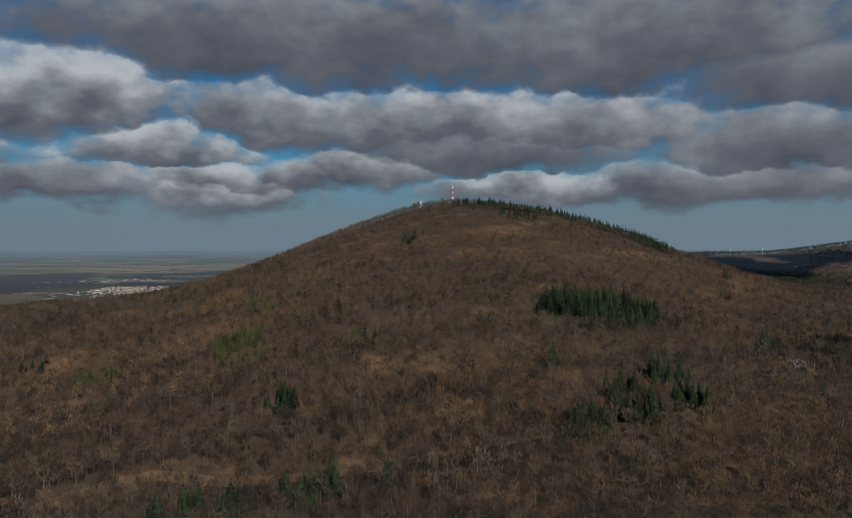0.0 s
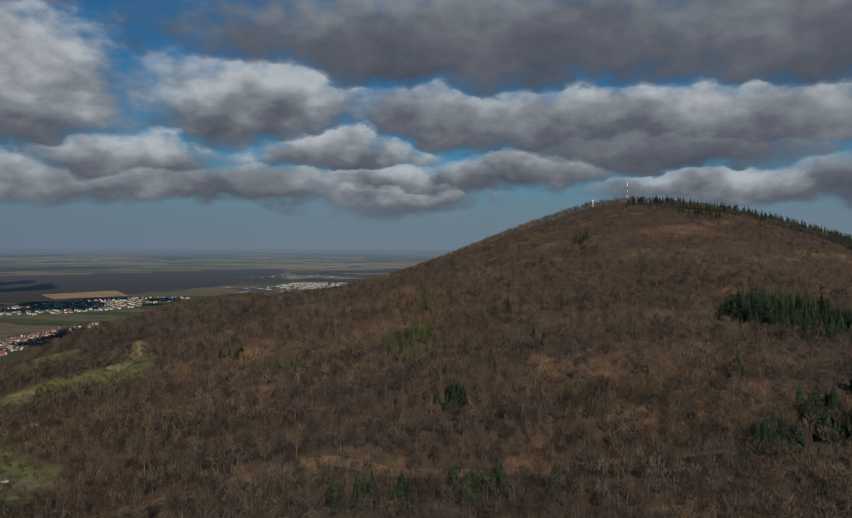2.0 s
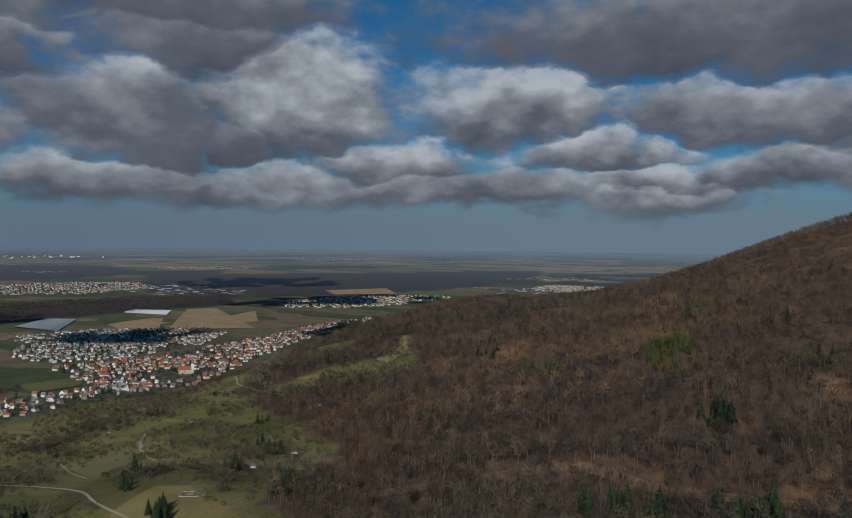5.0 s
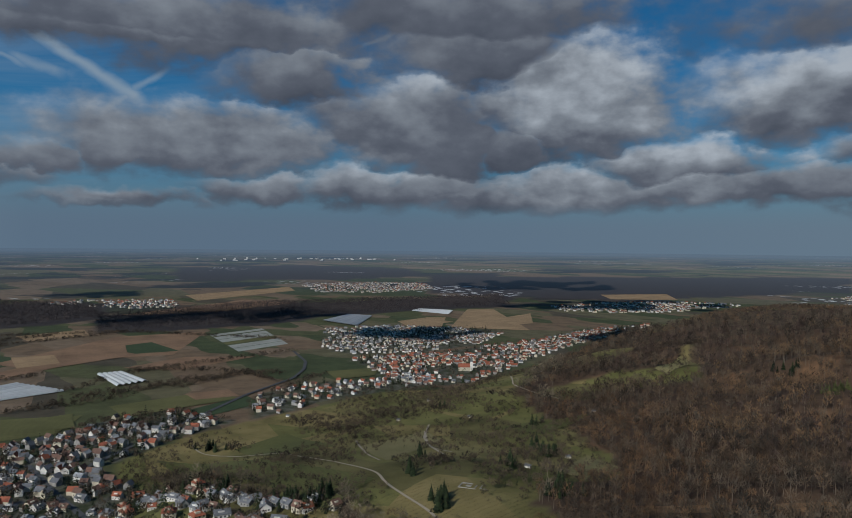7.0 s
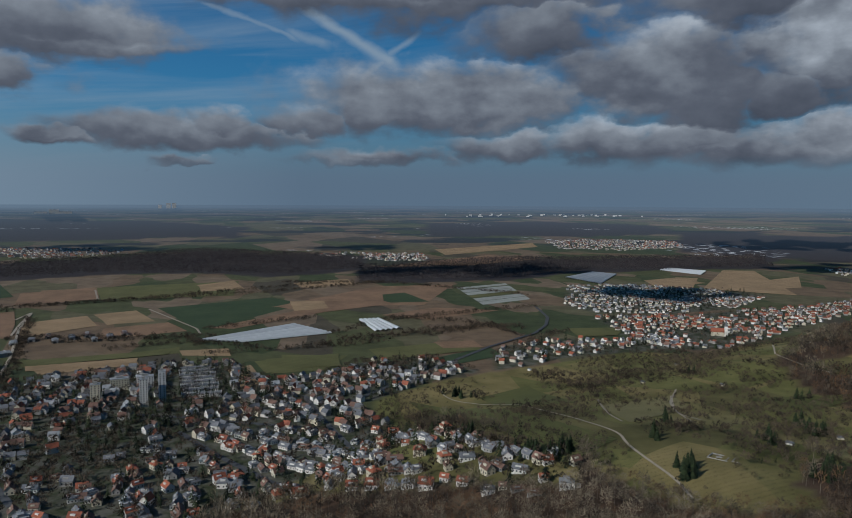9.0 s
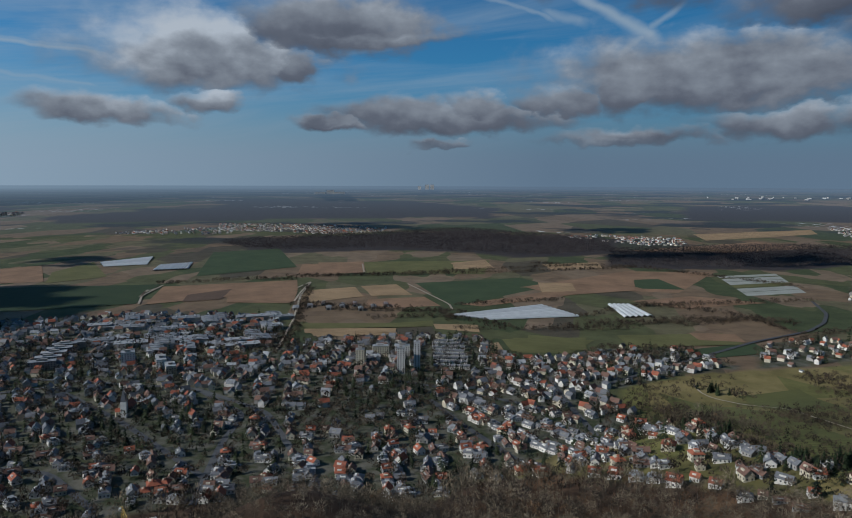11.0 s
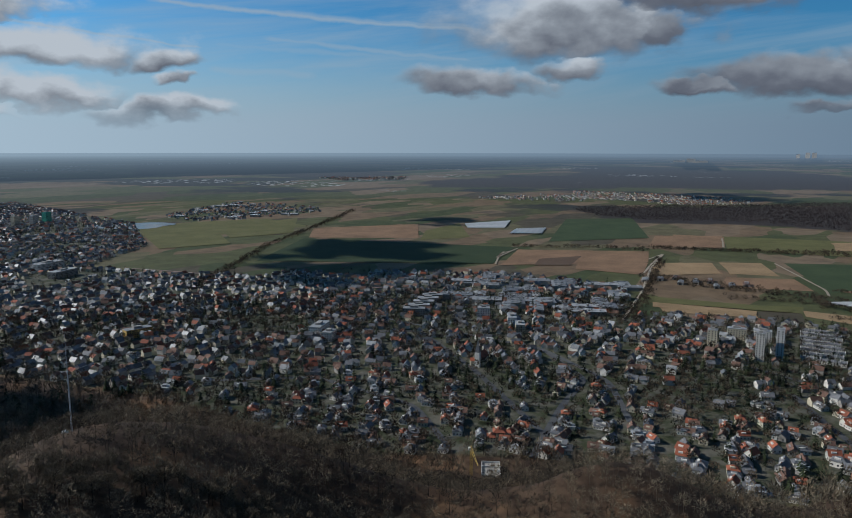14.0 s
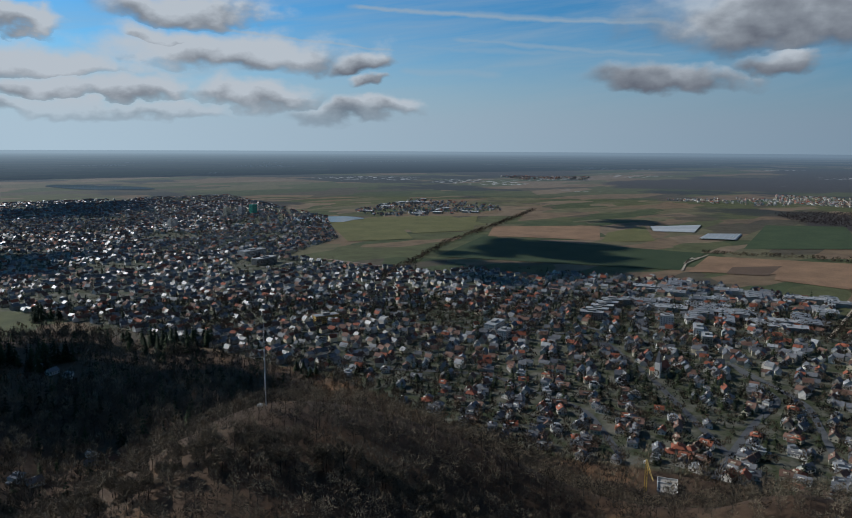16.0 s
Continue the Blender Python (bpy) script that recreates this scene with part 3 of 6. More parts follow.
# ---- ground ----
def make_ground():
    a = np.radians(np.concatenate([np.arange(-40, 178, 0.7), np.arange(178, 320, 4)]))
    r = np.concatenate([np.arange(12, 1000, 11.0), 1000 * 1.0125 ** np.arange(0, 126)])
    rt = np.concatenate([r[r < FAR], np.geomspace(FAR, 33500, 60)])
    r = np.where(rt > FAR, FAR + SPAN * (1 - np.exp(-(rt - FAR) / SPAN)), rt)
    A, Rr = np.meshgrid(a, r)
    T = np.meshgrid(a, rt)[1]
    x, y = -np.sin(A) * Rr, np.cos(A) * Rr
    z = land(x, y)
    verts = np.stack([x, y, z], -1).reshape(-1, 3)
    uv = np.stack([-np.sin(A) * T, np.cos(A) * T], -1).reshape(-1, 2)
    nr, na = A.shape
    i, j = np.meshgrid(np.arange(nr - 1), np.arange(na), indexing="ij")
    k = (j + 1) % na
    faces = np.stack([i * na + j, (i + 1) * na + j, (i + 1) * na + k, i * na + k], -1).reshape(-1, 4)[:, ::-1]
    centre = len(verts)
    verts = np.vstack([verts, [(0, 0, float(land(0.0, 0.0)))]])
    uv = np.vstack([uv, [(0, 0)]])
    fx, fy = verts[:, 0], verts[:, 1]
    w = wooded(fx, fy, False).astype(np.float32)
    out = np.hypot(fx, fy) > 3100
    w[out] = (hills(fx, fy) > 20)[out]
    tx, ty = uv[:, 0], uv[:, 1]
    low = np.zeros(len(fx), bool)
    for poly in FAR_WOODS:
        low |= inside(tx + 50 * waves(tx, ty, 90), ty + 50 * waves(ty, tx, 110), poly)
    masks = (("wood", w), ("low_wood", low), ("meadow", inside(fx, fy, MEADOW) | (hills(fx, fy) > 3) & (w < 0.5)), ("town", inside(fx, fy, TOWN) | inside(fx, fy, NEW_TOWN) | inside(fx, fy, OLD_TOWN) | inside(fx, fy, ROADSIDE)))
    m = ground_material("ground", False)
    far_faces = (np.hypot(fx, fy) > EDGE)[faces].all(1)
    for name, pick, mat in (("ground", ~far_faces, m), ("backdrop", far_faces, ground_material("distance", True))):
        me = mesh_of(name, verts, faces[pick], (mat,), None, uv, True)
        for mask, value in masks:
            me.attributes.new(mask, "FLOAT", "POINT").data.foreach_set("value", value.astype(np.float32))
        tagged(new(name, me), "rolling brown hills falling to a flat plain of fields" if name == "ground" else "blue distance of the plain with haze painted in at the horizon", "ground" if name == "ground" else "backdrop", kind="structure")


def ground_material(name, hazy):
    m, tr, b = material(name)
    uvn = nd(tr, "ShaderNodeUVMap").outputs[0]
    # patchwork of long narrow fields
    turned = nd(tr, "ShaderNodeMapping", {0: uvn, 2: (0, 0, radians(20)), 3: (0.0013, 0.0032, 1) if hazy else (0.0034, 0.009, 1)}).outputs[0]
    cell = nd(tr, "ShaderNodeTexVoronoi", {"Vector": turned, "Scale": 1.0, "Randomness": 0.85}, distance="MANHATTAN").outputs["Color"]
    pick = nd(tr, "ShaderNodeSeparateColor", {0: cell}).outputs[0]
    plots = ramp(tr, pick, (0.0, (0.085, 0.088, 0.036)), (0.22, (0.165, 0.112, 0.066)), (0.45, (0.06, 0.072, 0.029)), (0.6, (0.125, 0.108, 0.056)),
                 (0.78, (0.19, 0.135, 0.085)), (0.9, (0.08, 0.066, 0.042)), interp="CONSTANT")
    g = noise_of(tr, uvn, 0.02, 8.0, 0.65)[0]
    plots = mixc(tr, 0.7, plots, ramp(tr, g, (0.25, (0.35, 0.35, 0.35)), (0.75, (1.4, 1.4, 1.4))), "MULTIPLY")
    # far dark patches: woods, with cloud shade also put into the colour
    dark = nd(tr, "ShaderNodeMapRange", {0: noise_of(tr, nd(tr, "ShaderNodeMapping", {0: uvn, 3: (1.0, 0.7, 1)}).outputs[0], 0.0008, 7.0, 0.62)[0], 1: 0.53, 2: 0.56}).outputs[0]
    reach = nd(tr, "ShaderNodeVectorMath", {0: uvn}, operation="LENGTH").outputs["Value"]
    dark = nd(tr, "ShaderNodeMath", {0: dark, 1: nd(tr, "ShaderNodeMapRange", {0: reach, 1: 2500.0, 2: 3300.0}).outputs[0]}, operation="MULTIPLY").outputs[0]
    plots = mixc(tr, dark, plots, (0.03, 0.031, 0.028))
    grass = mixc(tr, nd(tr, "ShaderNodeMapRange", {0: noise_of(tr, uvn, 0.014, 7.0, 0.6)[0], 1: 0.35, 2: 0.65}).outputs[0], (0.1, 0.089, 0.028), (0.215, 0.178, 0.068))
    plot = nd(tr, "ShaderNodeTexVoronoi", {"Vector": nd(tr, "ShaderNodeMapping", {0: uvn, 2: (0, 0, radians(35)), 3: (0.009, 0.013, 1)}).outputs[0], "Scale": 1.0}).outputs["Color"]
    mown = ramp(tr, nd(tr, "ShaderNodeSeparateColor", {0: plot}).outputs[0], (0.0, (0.75, 0.85, 0.7)), (0.35, (1.0, 1.0, 1.0)), (0.6, (1.25, 1.15, 1.2)), (0.8, (0.6, 0.62, 0.6)), interp="CONSTANT")
    grass = mixc(tr, 0.8, grass, mown, "MULTIPLY")
    litter = mixc(tr, noise_of(tr, uvn, 0.03, 8.0, 0.7)[0], (0.035, 0.022, 0.014), (0.11, 0.068, 0.04))
    litter = mixc(tr, nd(tr, "ShaderNodeMapRange", {0: noise_of(tr, uvn, 0.011, 4.0, 0.6)[0], 1: 0.54, 2: 0.68}).outputs[0], litter, (0.18, 0.1, 0.05))
    yards = mixc(tr, nd(tr, "ShaderNodeMapRange", {0: noise_of(tr, uvn, 0.05, 5.0, 0.6)[0], 1: 0.4, 2: 0.62}).outputs[0], (0.042, 0.048, 0.02), (0.12, 0.11, 0.085))
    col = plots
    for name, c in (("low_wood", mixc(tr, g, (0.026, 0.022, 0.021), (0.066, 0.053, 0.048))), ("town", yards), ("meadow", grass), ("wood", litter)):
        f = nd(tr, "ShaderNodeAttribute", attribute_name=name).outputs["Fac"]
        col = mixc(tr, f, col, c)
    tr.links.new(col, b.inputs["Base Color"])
    bump = nd(tr, "ShaderNodeBump", {"Height": noise_of(tr, uvn, 0.15, 6.0, 0.7)[0], "Distance": 1.2, "Strength": 0.6})
    tr.links.new(bump.outputs[0], b.inputs["Normal"])
    if hazy:
        # pale specks of far villages
        speck = nd(tr, "ShaderNodeTexVoronoi", {"Vector": nd(tr, "ShaderNodeMapping", {0: uvn, 3: (0.016, 0.016, 1)}).outputs[0], "Scale": 1.0}).outputs["Distance"]
        speck = nd(tr, "ShaderNodeMapRange", {0: speck, 1: 0.24, 2: 0.32, 3: 1.0, 4: 0.0}).outputs[0]
        spot = nd(tr, "ShaderNodeMapRange", {0: noise_of(tr, uvn, 0.0007, 3.0, 0.5)[0], 1: 0.6, 2: 0.64}).outputs[0]
        speck = nd(tr, "ShaderNodeMath", {0: speck, 1: spot}, operation="MULTIPLY").outputs[0]
        col = mixc(tr, speck, col, (0.7, 0.68, 0.65))
        # distance haze painted in: base colour fades, bluish emission grows with range
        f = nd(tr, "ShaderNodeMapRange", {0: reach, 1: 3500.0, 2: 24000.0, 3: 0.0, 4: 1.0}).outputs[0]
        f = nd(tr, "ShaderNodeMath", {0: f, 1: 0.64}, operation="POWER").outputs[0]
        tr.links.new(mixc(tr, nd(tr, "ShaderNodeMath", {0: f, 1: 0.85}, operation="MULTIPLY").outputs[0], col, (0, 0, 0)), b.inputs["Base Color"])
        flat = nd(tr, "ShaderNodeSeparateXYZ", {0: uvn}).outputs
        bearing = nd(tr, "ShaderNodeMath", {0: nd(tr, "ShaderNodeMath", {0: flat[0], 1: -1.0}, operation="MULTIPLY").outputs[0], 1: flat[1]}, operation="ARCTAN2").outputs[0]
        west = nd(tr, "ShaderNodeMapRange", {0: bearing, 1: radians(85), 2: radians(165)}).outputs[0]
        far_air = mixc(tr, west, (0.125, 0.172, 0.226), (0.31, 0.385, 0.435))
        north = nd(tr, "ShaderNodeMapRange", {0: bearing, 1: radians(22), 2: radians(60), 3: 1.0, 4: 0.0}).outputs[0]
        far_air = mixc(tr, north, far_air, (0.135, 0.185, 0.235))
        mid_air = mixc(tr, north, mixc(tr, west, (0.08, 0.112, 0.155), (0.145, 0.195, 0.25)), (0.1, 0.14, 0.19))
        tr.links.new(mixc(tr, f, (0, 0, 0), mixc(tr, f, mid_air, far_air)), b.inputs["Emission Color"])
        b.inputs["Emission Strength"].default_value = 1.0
    return m


make_ground()


# ---- unseen cumulus added between the sun and the land to cast shade ----
M_SHADE_CLOUD = mottled("cloud", (0.7, 0.7, 0.72), (0.86, 0.86, 0.86), 60, 300)
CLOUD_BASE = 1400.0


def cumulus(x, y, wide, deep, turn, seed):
    """An unseen flat-based heap of billows, added so that its shade falls about the place x, y of the land."""
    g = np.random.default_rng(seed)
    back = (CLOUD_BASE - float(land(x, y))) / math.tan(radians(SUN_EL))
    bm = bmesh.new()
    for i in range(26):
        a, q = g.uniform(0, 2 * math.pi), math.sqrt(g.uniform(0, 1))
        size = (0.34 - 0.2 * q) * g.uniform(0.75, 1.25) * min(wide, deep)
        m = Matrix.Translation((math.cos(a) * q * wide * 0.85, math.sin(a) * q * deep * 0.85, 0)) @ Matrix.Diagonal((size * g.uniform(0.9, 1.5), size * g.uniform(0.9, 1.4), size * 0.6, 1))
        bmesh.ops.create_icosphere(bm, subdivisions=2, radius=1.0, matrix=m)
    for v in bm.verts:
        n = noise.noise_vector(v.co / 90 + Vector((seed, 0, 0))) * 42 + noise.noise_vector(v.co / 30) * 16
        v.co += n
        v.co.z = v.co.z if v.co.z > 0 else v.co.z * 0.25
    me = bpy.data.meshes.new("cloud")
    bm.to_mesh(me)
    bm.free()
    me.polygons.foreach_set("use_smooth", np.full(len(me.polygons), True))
    me.materials.append(M_SHADE_CLOUD)
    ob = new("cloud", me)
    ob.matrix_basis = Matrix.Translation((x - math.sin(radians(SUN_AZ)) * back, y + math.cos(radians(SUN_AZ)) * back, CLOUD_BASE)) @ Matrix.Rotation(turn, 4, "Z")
    tagged(ob, "unseen white cumulus cloud added to cast shade on the land", "cloud", "cumulus clouds", "structure")


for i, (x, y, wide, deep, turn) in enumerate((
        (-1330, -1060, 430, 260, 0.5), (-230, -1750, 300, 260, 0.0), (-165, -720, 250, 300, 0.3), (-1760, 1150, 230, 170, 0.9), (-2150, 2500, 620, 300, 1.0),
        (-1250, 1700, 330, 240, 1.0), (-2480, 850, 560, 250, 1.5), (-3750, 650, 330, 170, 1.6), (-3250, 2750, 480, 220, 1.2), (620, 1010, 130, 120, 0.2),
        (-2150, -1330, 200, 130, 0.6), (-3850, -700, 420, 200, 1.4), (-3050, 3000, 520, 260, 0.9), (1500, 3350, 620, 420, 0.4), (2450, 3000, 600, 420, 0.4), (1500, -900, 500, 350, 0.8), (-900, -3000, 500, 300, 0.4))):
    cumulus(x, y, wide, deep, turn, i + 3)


LAYER = [0.3]
TUNNEL_PLOTS = []


def field(kind, *corners):
    """A worked field on the plain: four corners of the plan."""
    c = np.array(corners, float)
    u = np.linspace(0, 1, 9)
    U, V = np.meshgrid(u, u)
    p = (c[0] * ((1 - U) * (1 - V))[..., None] + c[1] * (U * (1 - V))[..., None] + c[2] * (U * V)[..., None] + c[3] * ((1 - U) * V)[..., None]).reshape(-1, 2)
    x, y, z, k = lay(p[:, 0], p[:, 1])
    n = len(u)
    i, j = np.meshgrid(np.arange(n - 1), np.arange(n - 1), indexing="ij")
    f = np.stack([i * n + j, i * n + j + 1, (i + 1) * n + j + 1, (i + 1) * n + j], -1).reshape(-1, 4)
    if np.cross(c[1] - c[0], c[2] - c[0]) < 0:
        f = f[:, ::-1]
    ob = new("field", mesh_of("field", np.stack([x, y, z + LAYER[0]], -1), f, (M_FIELD[kind],), None, p))
    LAYER[0] += 0.02
    labels = {"winter_crop": "deep green field of winter crop", "grass": "olive green grass field on the plain", "soil": "brown ploughed field on the plain",
              "stubble": "tan stubble field on the plain", "meadow_green": "mown green meadow on the hill foot", "meadow_pale": "pale dry meadow on the hill slope", "fleece": "strip of field under pale fleece", "dark_soil": "dark brown freshly ploughed field", "shaded_crop": "large green crop field beside the town, cloud shade in its colour"}
    tagged(ob, labels[kind], "field", "fields on the plain", "structure")


def tunnels(*corners):
    """A block of white foil tunnels, each a thing, over a field."""
    TUNNEL_PLOTS.append(corners)
    c = np.array(corners, float)
    long_side = np.linalg.norm(c[1] - c[0]) >= np.linalg.norm(c[3] - c[0])
    if not long_side:
        c = c[[1, 2, 3, 0]]
    width = np.linalg.norm(c[3] - c[0])
    n = int(max(4, min(26, width / 9)))
    arc = np.linspace(0, math.pi, 7)
    for i in range(n):
        f0, f1 = (i + 0.03) / n, (i + 0.93) / n
        pts = []
        for s in (0.0, 1.0):
            e0, e1 = c[0] * (1 - s) + c[1] * s, c[3] * (1 - s) + c[2] * s
            for a in arc:
                t = f0 + (f1 - f0) * (1 - math.cos(a)) / 2
                pts.append((*(e0 * (1 - t) + e1 * t), math.sin(a) * 3.2))
        p = np.array(pts)
        x, y, z, k = lay(p[:, 0], p[:, 1])
        q = np.stack([x, y, z + p[:, 2] * k + 1.2], -1)
        faces = [(j, j + 1, j + 8, j + 7) for j in range(6)]
        ob = new("foil_tunnel", mesh_of("foil_tunnel", q, faces, (M_FOIL,), smooth=True))
        tagged(ob, "long white foil tunnel over a field crop", "foil tunnel", "foil tunnels on the plain")


field("winter_crop", (-1788, -188), (-1920, 83), (-1783, 156), (-1456, -74))
tunnels((-1355, -74), (-1490, 108), (-1370, 174), (-1317, -1))
for i in range(6):
    f, e = i / 6, (i + (0.92 if i % 3 else 0.7)) / 6
    near, wide = ((-2018 + 354 * f, 627 - 39 * f), (-2093 + 361 * f, 812 - 67 * f)), ((-2093 + 361 * e, 812 - 67 * e), (-2018 + 354 * e, 627 - 39 * e))
    field("fleece" if i != 3 else "grass", *near, *wide)
field("soil", (-1744, 75), (-2097, 395), (-2101, 644), (-1700, 444))
field("winter_crop", (-1890, 326), (-1942, 451), (-1751, 471), (-1754, 372))
field("soil", (-1568, 307), (-1651, 458), (-1576, 598), (-1485, 400))
field("soil", (-1601, -430), (-1700, -338), (-1565, -276), (-1477, -412))
field("stubble", (-1717, -316), (-1762, -233), (-1596, -174), (-1576, -262))
field("soil", (-1527, -264), (-1575, -145), (-1462, -100), (-1411, -254))
field("grass", (-1221, -331), (-1274, -171), (-1305, -103), (-1250, -99))
field("stubble", (-1179, -305), (-1215, -163), (-1179, -154), (-1142, -288))
field("stubble", (-1273, -101), (-1273, -20), (-1209, -15), (-1230, -93))
field("grass", (-2236, -412), (-2329, 0), (-1977, -14), (-1973, -339))
field("soil", (-2200, -540), (-2230, -400), (-1987, -351), (-1962, -470))
field("stubble", (-2250, -119), (-2333, -16), (-2125, 15), (-2079, -103))
field("stubble", (-2236, 163), (-2320, 346), (-2167, 340), (-2101, 185))
field("grass", (-1173, 40), (-1169, 174), (-1074, 126), (-1069, 44))
field("soil", (-1484, -59), (-1695, 148), (-1642, 194), (-1465, -12))
tunnels((-1513, 249), (-1517, 297), (-1390, 317), (-1369, 258))
field("winter_crop", (-1115, 310), (-1178, 428), (-1108, 431), (-1056, 311))
field("soil", (-2714, 511), (-3203, 1157), (-2923, 1286), (-2655, 802))
field("stubble", (-3613, 1001), (-4061, 1749), (-3721, 1636), (-3244, 953))
tunnels((-2200, 1069), (-2346, 1248), (-2259, 1297), (-2002, 1094))
tunnels((-2367, 1542), (-2421, 1613), (-2294, 1690), (-2179, 1584))
field("stubble", (-2069, 1288), (-2121, 1435), (-1958, 1444), (-1888, 1223))
field("stubble", (-1952, 1602), (-2060, 1892), (-1792, 1658), (-1769, 1472))
field("stubble", (-1628, -437), (-1702, -327), (-1564, -282), (-1460, -397))
field("stubble", (-1695, -303), (-1739, -254), (-1624, -208), (-1563, -263))
field("stubble", (-2234, -124), (-2349, -16), (-2121, 15), (-2112, -87))
field("grass", (-2152, -382), (-2269, -142), (-2067, -99), (-1964, -343))
field("soil", (-2141, -576), (-2249, -408), (-1974, -353), (-1910, -529))
field("winter_crop", (-2466, -989), (-2632, -795), (-2079, -576), (-1840, -788))
tunnels((-2106, -1210), (-2287, -1126), (-2078, -1043), (-2010, -1145))
tunnels((-2065, -998), (-2142, -926), (-1986, -874), (-1936, -960))
field("grass", (-1872, -1218), (-2128, -1244), (-1805, -1020), (-1672, -1107))
field("soil", (-1730, -1559), (-2019, -1345), (-1700, -1130), (-1536, -1404))
# cloud shade over this green field is painted in as a darker colour
field("shaded_crop", (-1515, -1404), (-1686, -816), (-1412, -738), (-1147, -1212))
field("soil", (-1650, -790), (-1802, -499), (-1628, -450), (-1406, -714))
field("dark_soil", (-1538, -680), (-1634, -612), (-1487, -583), (-1445, -652))
field("soil", (-1598, -606), (-1621, -448), (-1456, -414), (-1450, -556))
field("soil", (-1747, 85), (-2030, 401), (-1722, 349), (-1625, 165))
field("stubble", (-1203, -322), (-1227, -162), (-1191, -159), (-1168, -312))
field("grass", (-1247, -344), (-1281, -112), (-1244, -118), (-1202, -326))
field("grass", (-1157, 22), (-1186, 163), (-1108, 146), (-1073, 36))
field("stubble", (-1113, -20), (-1133, 16), (-1025, 32), (-981, 0))
field("grass", (-1651, -2021), (-1863, -1906), (-1759, -1605), (-1411, -1674))
field("grass", (-1429, -2078), (-1668, -2007), (-1321, -1493), (-1147, -1566))
field("grass", (-1555, -1814), (-1950, -1835), (-1595, -1523), (-1405, -1589))
field("grass", (-1206, 216), (-1243, 400), (-1159, 410), (-1120, 222))
field("grass", (-1315, 647), (-1296, 765), (-1226, 711), (-1226, 627))
field("grass", (-1196, 67), (-1171, 157), (-1091, 153), (-1108, 62))
field("soil", (-1239, 343), (-1240, 419), (-1178, 417), (-1184, 345))
field("stubble", (-1829, 124), (-1821, 210), (-1693, 206), (-1665, 123))
field("stubble", (-2685, 2978), (-2548, 3366), (-2226, 3032), (-2421, 2762))
field("stubble", (-2308, 1772), (-2266, 1876), (-1639, 1505), (-1823, 1332))
field("stubble", (-2129, 1446), (-2090, 1508), (-1845, 1315), (-1874, 1273))
field("grass", (-2473, 3421), (-1186, 2179), (-1076, 2052), (-2090, 3030))

LAYER[0] = 0.55
field("meadow_green", (-878, 210), (-803, 276), (-520, 303), (-487, 243))
field("meadow_green", (-868, 302), (-908, 389), (-738, 376), (-738, 297))
field("meadow_pale", (-458, 458), (-507, 546), (-441, 522), (-420, 452))
field("meadow_pale", (-687, 881), (-708, 970), (-652, 949), (-654, 869))
field("meadow_pale", (-710, 390), (-743, 507), (-673, 479), (-580, 351))
field("meadow_green", (-684, 561), (-666, 636), (-640, 697), (-607, 580))

# ---- trees ----
rng = np.random.default_rng(7)


def unit(v):
    return v / np.maximum(np.linalg.norm(v, axis=-1, keepdims=True), 1e-9)


def slivers(base, way, length, width, g):
    """Thin triangles from base along way; arrays of n."""
    side = unit(np.cross(way, g.normal(size=way.shape)))
    tip = base + way * length[:, None]
    v = np.stack([base - side * width[:, None] / 2, base + side * width[:, None] / 2, tip], 1)
    return v.reshape(-1, 3)


def bare_trees(p, h, twigs, width, g, slim=0.17, trunks=True, up=0.95, size=1.0):
    """Leafless broadleaved trees at the points p (n, 3) with heights h: (wood triangles, twig triangles)."""
    n = len(p)
    wood = []
    if trunks:
        lean = g.normal(size=(n, 3)) * 0.04 + (0, 0, 1)
        for turn in (0.0, 2.1, 4.2):
            d = np.array((math.cos(turn), math.sin(turn), 0)) * 0.014
            e = np.array((math.cos(turn + 2.1), math.sin(turn + 2.1), 0)) * 0.014
            wood.append(np.stack([p + d * h[:, None] - (0, 0, 0.5), p + e * h[:, None] - (0, 0, 0.5), p + lean * h[:, None] * 0.82], 1).reshape(-1, 3))
        for _ in range(5):
            a = g.uniform(0, 2 * math.pi, n)
            b = p + lean * (h * g.uniform(0.3, 0.6, n))[:, None]
            w = unit(np.stack([np.cos(a) * 0.55, np.sin(a) * 0.55, g.uniform(0.6, 1.2, n)], -1))
            wood.append(slivers(b, w, h * g.uniform(0.25, 0.42, n), h * 0.009, g))
    m = n * twigs
    P, Hh = np.repeat(p, twigs, 0), np.repeat(h, twigs)
    d = unit(g.normal(size=(m, 3)))
    rad = g.uniform(0.25, 1, m) ** 0.5
    base = P + np.stack([d[:, 0] * rad * Hh * slim, d[:, 1] * rad * Hh * slim, Hh * (0.62 + 0.27 * d[:, 2] * rad)], -1)
    w = unit(d * (0.75, 0.75, 0.3) + (0, 0, up) + g.normal(size=(m, 3)) * 0.3)
    twig = slivers(base, w, Hh * g.uniform(0.09, 0.2, m) * size, width * g.uniform(0.6, 1.4, m) * Hh / 20, g)
    return (np.concatenate(wood) if wood else np.zeros((0, 3))), twig


